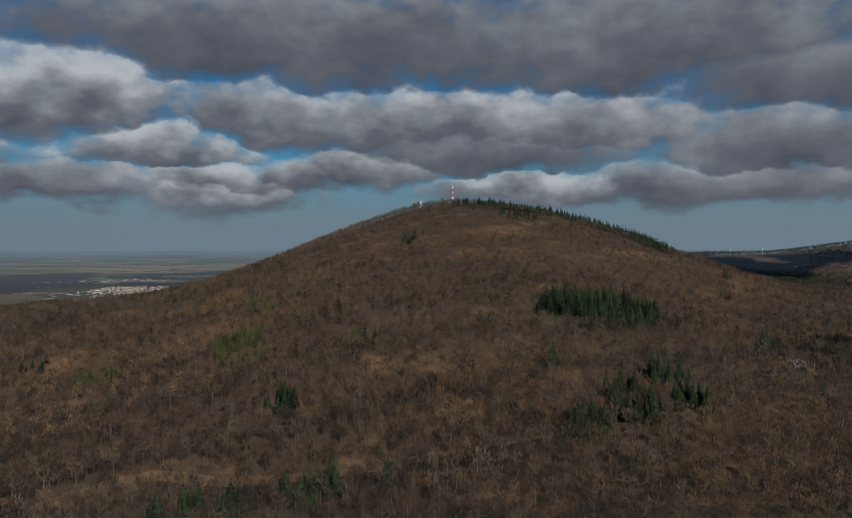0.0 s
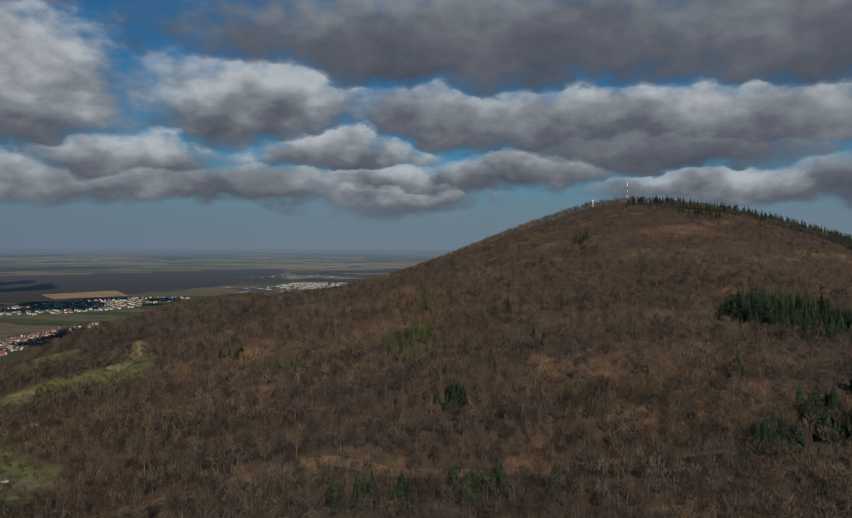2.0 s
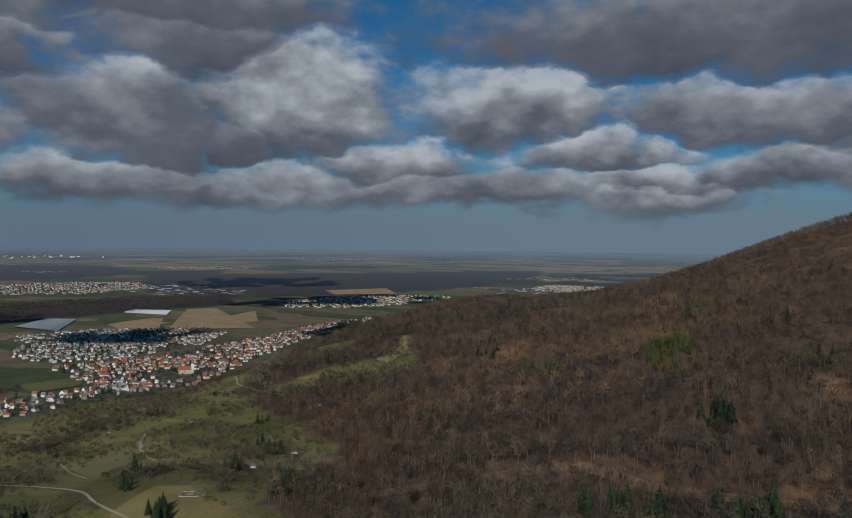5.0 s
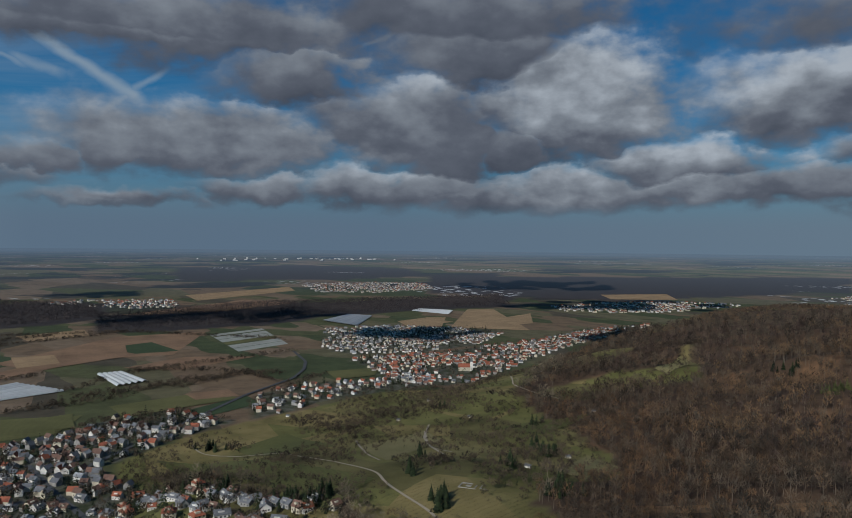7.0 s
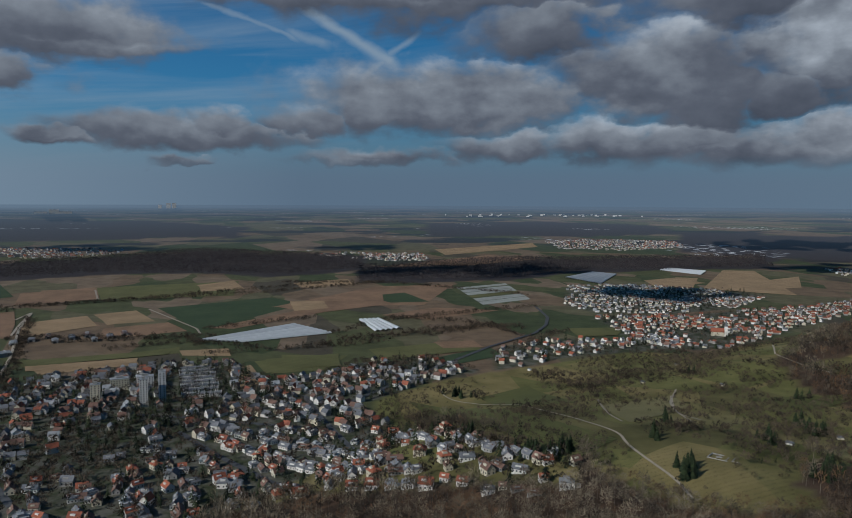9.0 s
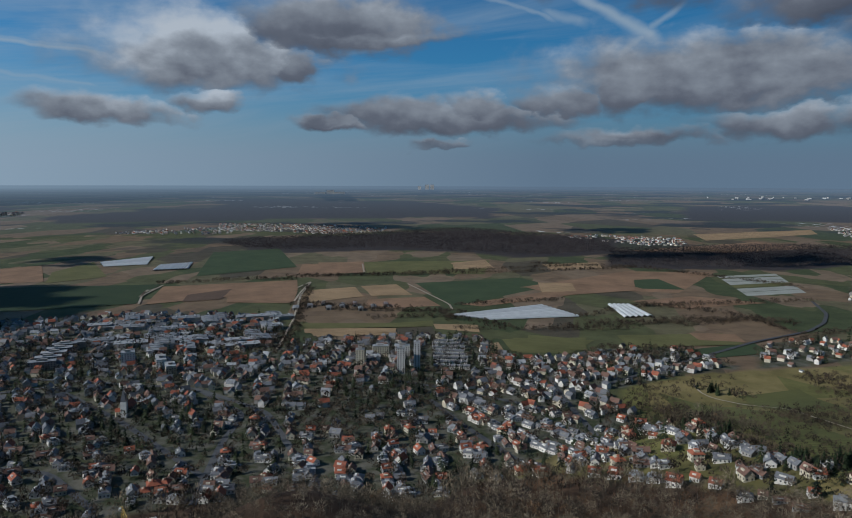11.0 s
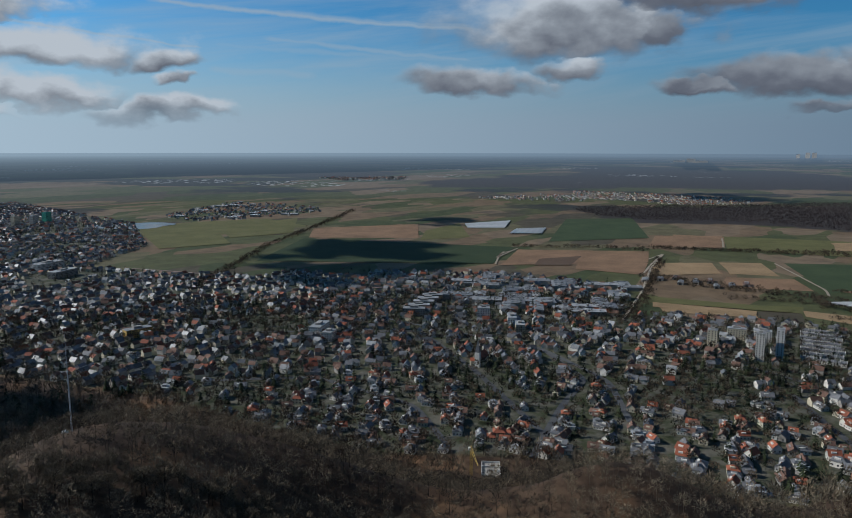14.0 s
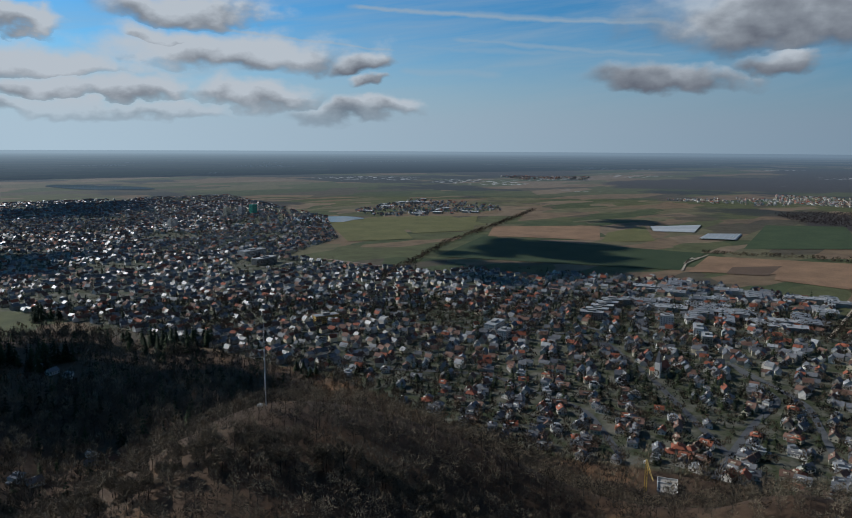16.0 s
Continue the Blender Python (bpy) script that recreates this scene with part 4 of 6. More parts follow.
def conifers(p, h, g, tiers=9, spokes=7):
    """Spruces: drooping boughs in tiers round a stem."""
    out = []
    n = len(p)
    for i in range(tiers):
        f = (i + 0.5) / tiers
        zt = h * (0.12 + 0.86 * f + g.uniform(-0.02, 0.02, n))
        reach = h * (0.27 * (1 - f) ** 0.85 + 0.012)
        for s in range(spokes):
            a = g.uniform(0, 0.7, n) + 2 * math.pi * (s + 0.5 * (i % 2)) / spokes
            rr = reach * g.uniform(0.65, 1.15, n)
            half = 0.42
            top = p + np.stack([0 * zt, 0 * zt, zt + h * 0.045], -1)
            drop = zt - rr * g.uniform(0.25, 0.55, n)
            l = p + np.stack([np.cos(a - half) * rr, np.sin(a - half) * rr, drop], -1)
            r = p + np.stack([np.cos(a + half) * rr, np.sin(a + half) * rr, drop + g.uniform(-0.2, 0.2, n)], -1)
            out.append(np.stack([top, l, r], 1).reshape(-1, 3))
    tip = slivers(p + np.stack([0 * h, 0 * h, h * 0.9], -1), np.tile((0.0, 0, 1), (n, 1)), h * 0.1, h * 0.03, g)
    return np.concatenate(out + [tip])


def bushes(p, h, g, bits=26):
    """Round shrubs and small evergreen trees of many leaf clumps."""
    n = len(p)
    m = n * bits
    P, Hh = np.repeat(p, bits, 0), np.repeat(h, bits)
    d = unit(g.normal(size=(m, 3)))
    c = P + d * (Hh * 0.42 * g.uniform(0.5, 1, m) ** 0.5)[:, None] * (0.9, 0.9, 1.0) + np.stack([0 * Hh, 0 * Hh, Hh * 0.52], -1)
    return slivers(c, unit(d + g.normal(size=(m, 3)) * 0.7), Hh * g.uniform(0.18, 0.34, m), Hh * g.uniform(0.12, 0.22, m), g)


def soup(name, tris, mats, index=None, tint=None):
    f = np.arange(len(tris), dtype=np.int32).reshape(-1, 3)
    me = mesh_of(name, tris, f, mats, index)
    if tint is not None:
        me.attributes.new("tint", "FLOAT", "FACE").data.foreach_set("value", np.asarray(tint, np.float32))
    return me


def scatter(x0, x1, y0, y1, step, g):
    nx, ny = int((x1 - x0) / step), int((y1 - y0) / step)
    i, j = np.meshgrid(np.arange(nx), np.arange(ny), indexing="ij")
    x = x0 + (i + g.uniform(0, 1, i.shape)) * step
    y = y0 + (j + g.uniform(0, 1, i.shape)) * step
    return x.ravel(), y.ravel()


def in_sight(x, y):
    a = np.degrees(np.arctan2(-x, y))
    return (a > -35) & (a < 172)


STANDS = []


def stand(kind, x, y, wide, deep, n):
    """A group of conifers among the bare trees."""
    STANDS.append((kind, x, y, wide, deep, n))


stand("spruce", 277, 1148, 94, 105, 320)
stand("spruce", 190, 1101, 18, 40, 14)
stand("spruce", -78, 552, 14, 14, 5)
stand("spruce", -98, 536, 11, 12, 5)
stand("spruce", -171, 505, 10, 12, 4)
stand("spruce", -143, 505, 10, 12, 5)
stand("spruce", -191, 498, 4, 8, 2)
stand("spruce", 151, 648, 22, 25, 10)
stand("spruce", 199, 664, 21, 25, 9)
stand("spruce", 246, 669, 21, 20, 7)
stand("spruce", 262, 770, 24, 25, 10)
stand("spruce", 204, 729, 23, 25, 8)
stand("spruce", 134, 623, 7, 12, 3)
stand("spruce", 216, 751, 8, 10, 2)
stand("spruce", 155, 2116, 80, 40, 70)
stand("spruce", 283, 2111, 97, 45, 80)
stand("spruce", 447, 2123, 115, 60, 120)
stand("spruce", 561, 2009, 79, 55, 100)
stand("spruce", 589, 1833, 51, 55, 90)
stand("spruce", 248, 1958, 60, 40, 20)
stand("spruce", -43, 1673, 17, 20, 6)
stand("young", -245, 930, 35, 70, 130)
stand("young", -400, 865, 32, 40, 40)
stand("young", -260, 1120, 26, 40, 25)
stand("spruce", -506, 919, 19, 20, 10)
stand("spruce", -151, 746, 17, 20, 14)
stand("spruce", -83, 954, 19, 25, 14)
stand("spruce", 454, 941, 23, 25, 14)
stand("spruce", 553, 989, 34, 35, 24)
stand("spruce", 2544, 5638, 103, 25, 8)
stand("spruce", 685, 1627, 18, 20, 5)
stand("spruce", 376, 1069, 6, 8, 2)
stand("young", 4, 585, 5, 8, 3)
stand("spruce", 93, 1013, 9, 12, 3)
stand("spruce", 154, 856, 6, 10, 2)
stand("spruce", -32, 561, 4, 8, 2)
stand("spruce", -132, 1089, 10, 12, 3)
stand("spruce", 587, 1408, 23, 15, 4)
stand("spruce", -547, 523, 16, 35, 22)
stand("spruce", -435, 308, 8, 14, 8)
stand("spruce", -495, 426, 12, 15, 9)
stand("spruce", -402, 409, 17, 20, 16)
stand("spruce", -659, 620, 9, 15, 5)
stand("spruce", -509, 334, 4, 8, 3)
stand("spruce", -840, 602, 4, 6, 2)
stand("spruce", -584, 396, 6, 8, 3)
stand("spruce", -617, 201, 14, 15, 10)
stand("spruce", -521, 238, 26, 15, 22)
stand("spruce", -888, 276, 28, 14, 10)
stand("spruce", -161, -513, 4, 8, 2)
stand("spruce", -295, -1152, 36, 30, 14)
stand("spruce", -352, -886, 65, 40, 40)
stand("spruce", -196, -859, 40, 40, 25)
stand("spruce", -429, -672, 18, 25, 10)


def near_stand(x, y):
    hit = np.zeros(x.shape, bool)
    for kind, cx, cy, w, d, n in STANDS:
        if n > 3:
            w, d = (w + 3, d + 3) if n > 12 else (w * 0.7, d * 0.7)
            a = math.atan2(cy, cx)
            u = -(x - cx) * math.sin(a) + (y - cy) * math.cos(a)
            v = (x - cx) * math.cos(a) + (y - cy) * math.sin(a)
            hit |= (u / w) ** 2 + (v / d) ** 2 < 1.0
    return hit


BARE_NEAR = []


def wood_band(name, label, r0, r1, step, twigs, width, slim, limbs, single=0):
    x, y = scatter(-2600, 1700, -1300, 3000, step, rng)
    r = np.hypot(x, y)
    keep = (r > r0) & (r < r1) & in_sight(x, y) & ((r > 430) | (np.degrees(np.arctan2(-x, y)) > 82))
    x, y = x[keep], y[keep]
    keep = wooded(x, y) & ~near_stand(x, y)
    x, y = x[keep], y[keep]
    # nothing on slopes that face away behind the crest
    z = land(x, y)
    up = np.maximum.reduce([np.arctan2(land(x * f, y * f) - EYE, np.hypot(x, y) * f) for f in (0.6, 0.7, 0.8, 0.87, 0.93, 0.97)])
    keep = np.arctan2(z + 22 - EYE, np.hypot(x, y)) > up - 0.001
    x, y, z = x[keep], y[keep], z[keep]
    h = rng.uniform(12, 24, len(x)) * (1 + 0.14 * waves(x, y, 60)) * (np.where(np.degrees(np.arctan2(-x, y)) > 90, 0.66, 0.86) if single else 1.0)
    pick = waves(x, y, 90, 2.0) + rng.normal(0, 0.45, len(x))
    greyer = waves(x, y, 170, 6.0) + rng.normal(0, 0.35, len(x))
    kinds = np.where(pick > 0.62, 3, np.where(pick < -0.7, 2, np.where(rng.uniform(size=len(x)) < 0.13, 1, 0)))
    kinds = np.where((kinds == 0) & (greyer > 0.3), 1, kinds)
    kinds = np.where((np.degrees(np.arctan2(-x, y)) > 45) & (kinds != 1) & (kinds != 3), 6, kinds)
    near = np.zeros(len(x), bool)
    if single:
        bearing = np.degrees(np.arctan2(-x, y))
        near[np.argsort(np.hypot(x, y) + 1000 * ((bearing < 95) | (bearing > 166) | (np.hypot(x, y) < 325)))[:single]] = True
        BARE_NEAR.extend(zip(x[near], y[near], z[near], h[near]))
        kinds = np.where(near, 9, kinds)
    # a few spruces darken the bare wood across the side valley, standing in for shade
    dark = (np.degrees(np.arctan2(-x, y)) > 149) & (np.hypot(x, y) > 540) & (rng.uniform(size=len(x)) < 0.13)
    dark &= ~near
    kinds = np.where(dark, 5, kinds)
    tris, index, tints = [], [], []
    for k in (0, 1, 2, 3, 6):
        s = kinds == k
        if s.any():
            hh = h[s] * (0.8 if k == 3 else 1.0)
            w, t = bare_trees(np.stack([x, y, z], -1)[s], hh, twigs, width, rng, slim, limbs, 0.35 if single else 0.85, 0.75 if single else 1.0)
            tt = rng.uniform(0, 1, len(hh))
            tris += [w, t]
            tints += [np.tile(tt, 8 if limbs else 0), np.repeat(tt, twigs)]
            index += [np.full(len(w) // 3, 4), np.full(len(t) // 3, k)]
    if dark.any():
        t = conifers(np.stack([x, y, z], -1)[dark], h[dark], rng, 6, 6)
        tris, index, tints = tris + [t], index + [np.full(len(t) // 3, 5)], tints + [np.tile(rng.uniform(0, 1, dark.sum()), 37)]
    ob = new(name, soup(name, np.concatenate(tris), (M_TWIG, M_TWIG_PALE, M_TWIG_RED, M_BEECH, M_BARK, M_SPRUCE, M_TWIG_GREY), np.concatenate(index), np.concatenate(tints)))
    tagged(ob, label, "woodland", kind="stuff")
    return len(x)


N0 = wood_band("ridge_top_wood", "leafless grey-brown wood on the near ridge", 235, 520, 6.6, 105, 0.5, 0.26, True, 240)
N1 = wood_band("near_wood", "leafless brown beech and oak wood on the slopes", 520, 760, 8.8, 70, 0.6, 0.21, True)
N2 = wood_band("hillside_wood", "leafless brown wood covering the big hill", 760, 1450, 10.2, 40, 0.9, 0.2, True)
N3 = wood_band("summit_wood", "leafless brown wood below the hilltop", 1450, 3000, 13.0, 17, 1.6, 0.22, False)
print("trees", N0, N1, N2, N3)


def east_wood():
    x, y = scatter(500, 3200, 2300, 4600, 17, rng)
    a, r = np.degrees(np.arctan2(-x, y)), np.hypot(x, y)
    s = (a < -14) & (a > -36) & (r > 2450) & (r < 4650) & (hills(x, y) > 15) & (waves(x, y, 160, 5.0) > -0.45)
    x, y = x[s], y[s]
    p = np.stack([x, y, land(x, y)], -1)
    n = len(x)
    t = bare_trees(p, rng.uniform(15, 24, n), 8, 4.6, rng, 0.4, False)[1]
    k = np.repeat((waves(x, y, 120, 1.0) > -0.1).astype(int), 8)
    tagged(new("ridge_wood", soup("ridge_wood", t, (M_LOWWOOD, M_SPRUCE), k, np.repeat(rng.uniform(0, 1, n), 8))), "dark mixed woods on the far eastern ridges", "woodland", kind="stuff")


east_wood()


SPRUCE_NEAR = []


def stands():
    for kind in ("spruce", "young"):
        P, Hh = [], []
        for k, cx, cy, w, d, n in STANDS:
            if k != kind:
                continue
            if n <= 12 and k == "spruce" and math.hypot(cx, cy) < 900 and cx > -380:
                n = int(n * 1.7) + 1
            small = 0.58 if inside(np.array([cx]), np.array([cy]), MEADOW)[0] or cx < -380 else 1.0
            a = math.atan2(cy, cx)
            t, q = rng.uniform(0, 2 * math.pi, n), np.sqrt(rng.uniform(0, 1, n))
            u, v = np.cos(t) * q * w, np.sin(t) * q * d
            x, y = cx - u * math.sin(a) + v * math.cos(a), cy + u * math.cos(a) + v * math.sin(a)
            P.append(np.stack([x, y, land(x, y) - 0.5], -1))
            Hh.append(rng.uniform(15, 31, n) * (small if n < 100 else 1.15) * (0.95 if n <= 22 else 1.0) if k == "spruce" else rng.uniform(10, 15, n))
            if n <= 22 and k == "spruce" and math.hypot(cx, cy) < 900:
                SPRUCE_NEAR.extend(zip(*P.pop().T, Hh.pop()))
        P, Hh = np.concatenate(P), np.concatenate(Hh)
        m = M_SPRUCE if kind == "spruce" else M_YOUNG
        ob = new("conifer_wood", soup("conifer_wood", conifers(P, Hh, rng), (m,), None, np.tile(rng.uniform(0, 1, len(P)), 64)))
        tagged(ob, "dark green spruces in groups among bare trees" if kind == "spruce" else "bright green young conifers on the hillside", "conifers", kind="stuff")


stands()


def plain_woods():
    tris = []
    for poly in PLAIN_WOODS:
        q = np.array(poly)
        rr = np.hypot(*q.mean(0))
        step = max(12, rr * 0.0052)
        x, y = scatter(*(q[:, 0].min(), q[:, 0].max()), *(q[:, 1].min(), q[:, 1].max()), step, rng)
        s = inside(x + 40 * waves(x, y, 60), y + 40 * waves(y, x, 70), poly)
        x, y = x[s], y[s]
        X, Y, Z, K = lay(x, y)
        h = rng.uniform(14, 20, len(X)) * K
        tris.append(bare_trees(np.stack([X, Y, Z], -1), h * 1.1, 7, 3.0 * step / 11, rng, 0.45 * step / 11, False)[1])
    ob = new("lowland_wood", soup("lowland_wood", np.concatenate(tris), (M_LOWWOOD,), None, np.repeat(rng.uniform(0, 1, sum(len(t) for t in tris) // 21), 7)))
    tagged(ob, "dark leafless woods on the distant plain", "woodland", kind="stuff")


plain_woods()


# ---- houses ----
def house_tris(x, y, z, w, d, h, rise, turn, k):
    """Many gabled houses as triangles: walls and roofs."""
    c, s = np.cos(turn), np.sin(turn)

    def at(u, v, q):
        return np.stack([x + (u * c - v * s) * k, y + (u * s + v * c) * k, z + q * k], -1)

    W, D, e = w / 2, d / 2, 0.45
    a = [at(-W, -D, -2 + 0 * h), at(W, -D, -2 + 0 * h), at(W, D, -2 + 0 * h), at(-W, D, -2 + 0 * h)]
    b = [at(-W, -D, h), at(W, -D, h), at(W, D, h), at(-W, D, h)]
    g0, g1 = at(-W, 0 * D, h + rise), at(W, 0 * D, h + rise)
    quads = []
    for i in range(4):
        j = (i + 1) % 4
        quads += [(a[i], a[j], b[j]), (a[i], b[j], b[i])]
    quads += [(b[3], b[0], g0), (b[1], b[2], g1)]
    low = h - rise * e / D + 0.15
    r = [at(-W - e, -D - e, low), at(W + e, -D - e, low), at(W + e, D + e, low), at(-W - e, D + e, low)]
    p0, p1 = at(-W - e, 0 * D, h + rise + 0.2), at(W + e, 0 * D, h + rise + 0.2)
    roof = [(r[0], r[1], p1), (r[0], p1, p0), (r[2], r[3], p0), (r[2], p0, p1)]

    def flat(q):
        return np.concatenate([np.stack(t, 1) for t in q]).reshape(-1, 3)

    return flat(quads), flat(roof)


def lots(poly, step_a, step_b, angle, g, keep=0.9, quarter=420.0):
    """House plots in rows along streets inside an outline of the plan; each quarter has its own street grid."""
    q = np.array(poly, float)
    lo, hi = q.min(0), q.max(0)
    count = int(max(1, (hi - lo).prod() / quarter ** 2))
    seats = lo + g.uniform(0, 1, (count, 2)) * (hi - lo)
    out = []
    for k in range(count):
        ang = angle + g.uniform(-0.7, 0.7)
        n = int(2.6 * quarter / step_a)
        m = int(2.6 * quarter / step_b)
        i, j = np.meshgrid(np.arange(n), np.arange(m), indexing="ij")
        i, j = i.ravel(), j.ravel()
        u = (i + 0.5) * step_a - 1.3 * quarter + g.normal(0, 3.2, i.shape)
        v = (j + 0.5) * step_b - 1.3 * quarter + np.where(j % 2 == 0, 3.5, -3.5) + g.normal(0, 2.8, i.shape)
        v = v + 45 * waves(u, v, 130, k)
        x, y = seats[k, 0] + u * math.cos(ang) - v * math.sin(ang), seats[k, 1] + u * math.sin(ang) + v * math.cos(ang)
        near = ((x[:, None] - seats[:, 0]) ** 2 + (y[:, None] - seats[:, 1]) ** 2).argmin(1) == k
        s = near & inside(x, y, poly) & (g.uniform(size=x.shape) < keep)
        turn = ang + np.where(g.uniform(size=x.shape) < 0.6, 0, math.pi / 2) + g.normal(0, 0.22, x.shape)
        out.append(np.stack([x[s], y[s], turn[s]], -1))
    return np.concatenate(out).T


def off_roads(x, y, reach=6.5):
    ok = np.ones(x.shape, bool)
    for path in ROADS:
        ok &= ~near_line(x, y, path, reach)
    return ok


HOUSES_NEAR = []
NEAR_COUNT = 560


def settle(name, label, poly, angle, step_a=17.0, step_b=23.0, red=0.25, r0=0.0, keep=0.86, size=1.0):
    """The far houses of a settlement as one; those nearer than r0 are kept for building one by one."""
    x, y, turn = lots(poly, step_a, step_b, angle, rng, keep, max(380, step_a * 20))
    X, Y, Z, K = lay(x, y)
    s = (Z < 70) & ~np.array(wooded(X, Y)) & off_roads(x, y) & ~((x < -952) & (x > -1145) & (y > -102) & (y < -10)) & (waves(x, y, 55, 2.0) + rng.normal(0, 0.2, x.shape) > -0.5)
    near = s & (np.hypot(x, y) < r0)
    HOUSES_NEAR.extend(zip(X[near], Y[near], Z[near], turn[near]))
    s &= ~near
    X, Y, Z, K, turn = X[s], Y[s], Z[s], K[s], turn[s]
    n = len(X)
    w, d = rng.uniform(8.0, 12.5, n) * size, rng.uniform(6.8, 8.8, n) * size
    walls, roofs = house_tris(X, Y, Z, w, d, rng.uniform(3.8, 6.6, n) * size, rng.uniform(2.4, 4.4, n) * size, turn, K)
    wi = np.tile(rng.choice(3, n, p=(0.4, 0.3, 0.3)), 10)
    ri = rng.choice(4, n, p=(red, (1 - red) * 0.5, (1 - red) * 0.38, (1 - red) * 0.12))
    ri = np.where((ri == 0) & (np.hypot(X, Y) > 1300) & (r0 > 0) & (rng.uniform(size=n) < 0.5), 1, ri)
    ri = np.tile(ri, 4) + 3
    ob = new(name, soup(name, np.concatenate([walls, roofs]), (M_WALL, M_WALL_WARM, M_WALL_GREY, M_ROOF_RED, M_ROOF_DARK, M_ROOF_BROWN, M_ROOF_FLAT), np.concatenate([wi, ri])))
    tagged(ob, label, "houses", kind="stuff")
    return n


print("houses", settle("town_houses", "white houses with red and dark roofs in the town", TOWN, 0.35, 12.6, 17.6, 0.16, 800, 0.82),
      settle("village_houses", "white houses with orange-red roofs along the hill foot", OLD_TOWN, 0.9, 13.0, 17.0, 0.62, size=0.78, keep=0.72),
      settle("village_houses", "close rows of new white houses with dark roofs", NEW_TOWN, 0.9, 13.0, 17.0, 0.03, size=0.7, keep=0.8),
      settle("village_houses", "white and cream houses along a road below the meadows", ROADSIDE, 0.7, 15.0, 21.0, 0.25, size=0.88, keep=0.66), len(HOUSES_NEAR))
for v in VILLAGES:
    q = np.array(v)
    s = max(1.0, np.hypot(*q.mean(0)) / 4500)
    settle("distant_village", "small distant village of white houses on the plain", v, 0.5, 19 * s, 26 * s, 0.25, keep=0.55, size=0.95 * s)


def by_hill(x, y):
    return inside(x, y, NEW_TOWN) | inside(x, y, OLD_TOWN) | inside(x, y, ROADSIDE)


def town_trees():
    for near, step, bits, twigs, width in ((True, 8.0, 24, 58, 1.5), (False, 13.5, 12, 16, 3.4)):
        x, y = scatter(-1800, 0, -3400, 2000, step, rng)
        r = np.hypot(x, y)
        s = (inside(x, y, TOWN) | by_hill(x, y)) & off_roads(x, y, 4.5) & (rng.uniform(size=x.shape) < 0.6 - 0.4 * waves(x, y, 55, 2.0)) & in_sight(x, y)
        s &= (r < 1250) if near else (r >= 1250) & (r < 2700) & (by_hill(x, y) | (rng.uniform(size=x.shape) < 0.55))
        x, y = x[s], y[s]
        p = np.stack([x, y, land(x, y)], -1)
        k = rng.uniform(size=len(x)) + 0.3 * waves(x, y, 45)
        a, b, c = k < 0.2, (k >= 0.2) & (k < 0.4), k >= 0.4
        ha, hb, hc = rng.uniform(8, 19, a.sum()), rng.uniform(3, 8, b.sum()), rng.uniform(6, 14, c.sum())
        t = np.concatenate([conifers(p[a], ha, rng, 6, 6), bushes(p[b], hb, rng, bits)])
        tint = np.concatenate([np.tile(rng.uniform(0, 1, a.sum()), 37), np.repeat(rng.uniform(0, 1, b.sum()), bits)])
        tagged(new("garden_trees", soup("garden_trees", t, (M_GARDEN,), None, tint)), "dark evergreen trees and shrubs in the gardens", "trees", kind="stuff")
        t = bare_trees(p[c], hc, twigs, width, rng, 0.32, False)[1]
        tagged(new("garden_trees", soup("garden_trees", t, (M_SCRUB,), None, np.repeat(rng.uniform(0, 1, c.sum()), twigs))), "bare garden trees and hedges between the houses", "trees", kind="stuff")


town_trees()


# ---- roads, tracks and hedges ----
def ribbon(name, path, width, mat, label, lift=0.5):
    """A road or track laid on the ground along a path of the plan."""
    p = np.array(path, float)
    seg = np.hypot(*np.diff(p, axis=0).T)
    s = np.concatenate([[0], np.cumsum(seg)])
    t = np.linspace(0, s[-1], max(3, int(s[-1] / 8)))
    c = np.stack([np.interp(t, s, p[:, i]) for i in (0, 1)], -1)
    for _ in range(4):
        c[1:-1] = (c[:-2] + 2 * c[1:-1] + c[2:]) / 4
    d = unit(np.gradient(c, axis=0))
    side = np.stack([-d[:, 1], d[:, 0]], -1) * width / 2
    rows = []
    for q in (c - side, c, c + side):
        x, y, z, k = lay(q[:, 0], q[:, 1])
        rows.append(np.stack([x, y, z + lift], -1))
    v = np.stack(rows, 1).reshape(-1, 3)
    n = len(c)
    f = [(i * 3 + j, i * 3 + 3 + j, i * 3 + 4 + j, i * 3 + 1 + j) for i in range(n - 1) for j in (0, 1)]
    tagged(new(name, mesh_of(name, v, f, (mat,), smooth=True)), label, "road", "roads and tracks", "structure")


for i, path in enumerate(ROADS):
    ribbon("road", path, 7, M_ASPHALT, "grey asphalt road between the houses", 1.5 if i == 0 else 0.4 + 0.04 * i)
for path in LANES:
    ribbon("lane", path, 4.5, M_TRACK, "pale farm lane between the fields", 1.7)
ribbon("railway", ((-921, -1352), (-945, -1258), (-997, -998), (-1057, -721), (-1094, -585)), 5, M_RAIL, "pale reddish railway line past the workshops", 1.9)
for path in BANKS:
    ribbon("bank", path, 15, M_LITTER, "bank of rusty beech leaves between bare trees", 0.5)
for path in TRACKS:
    ribbon("track", path, 2.4, M_TRACK, "pale gravel track over the meadows", 1.1)


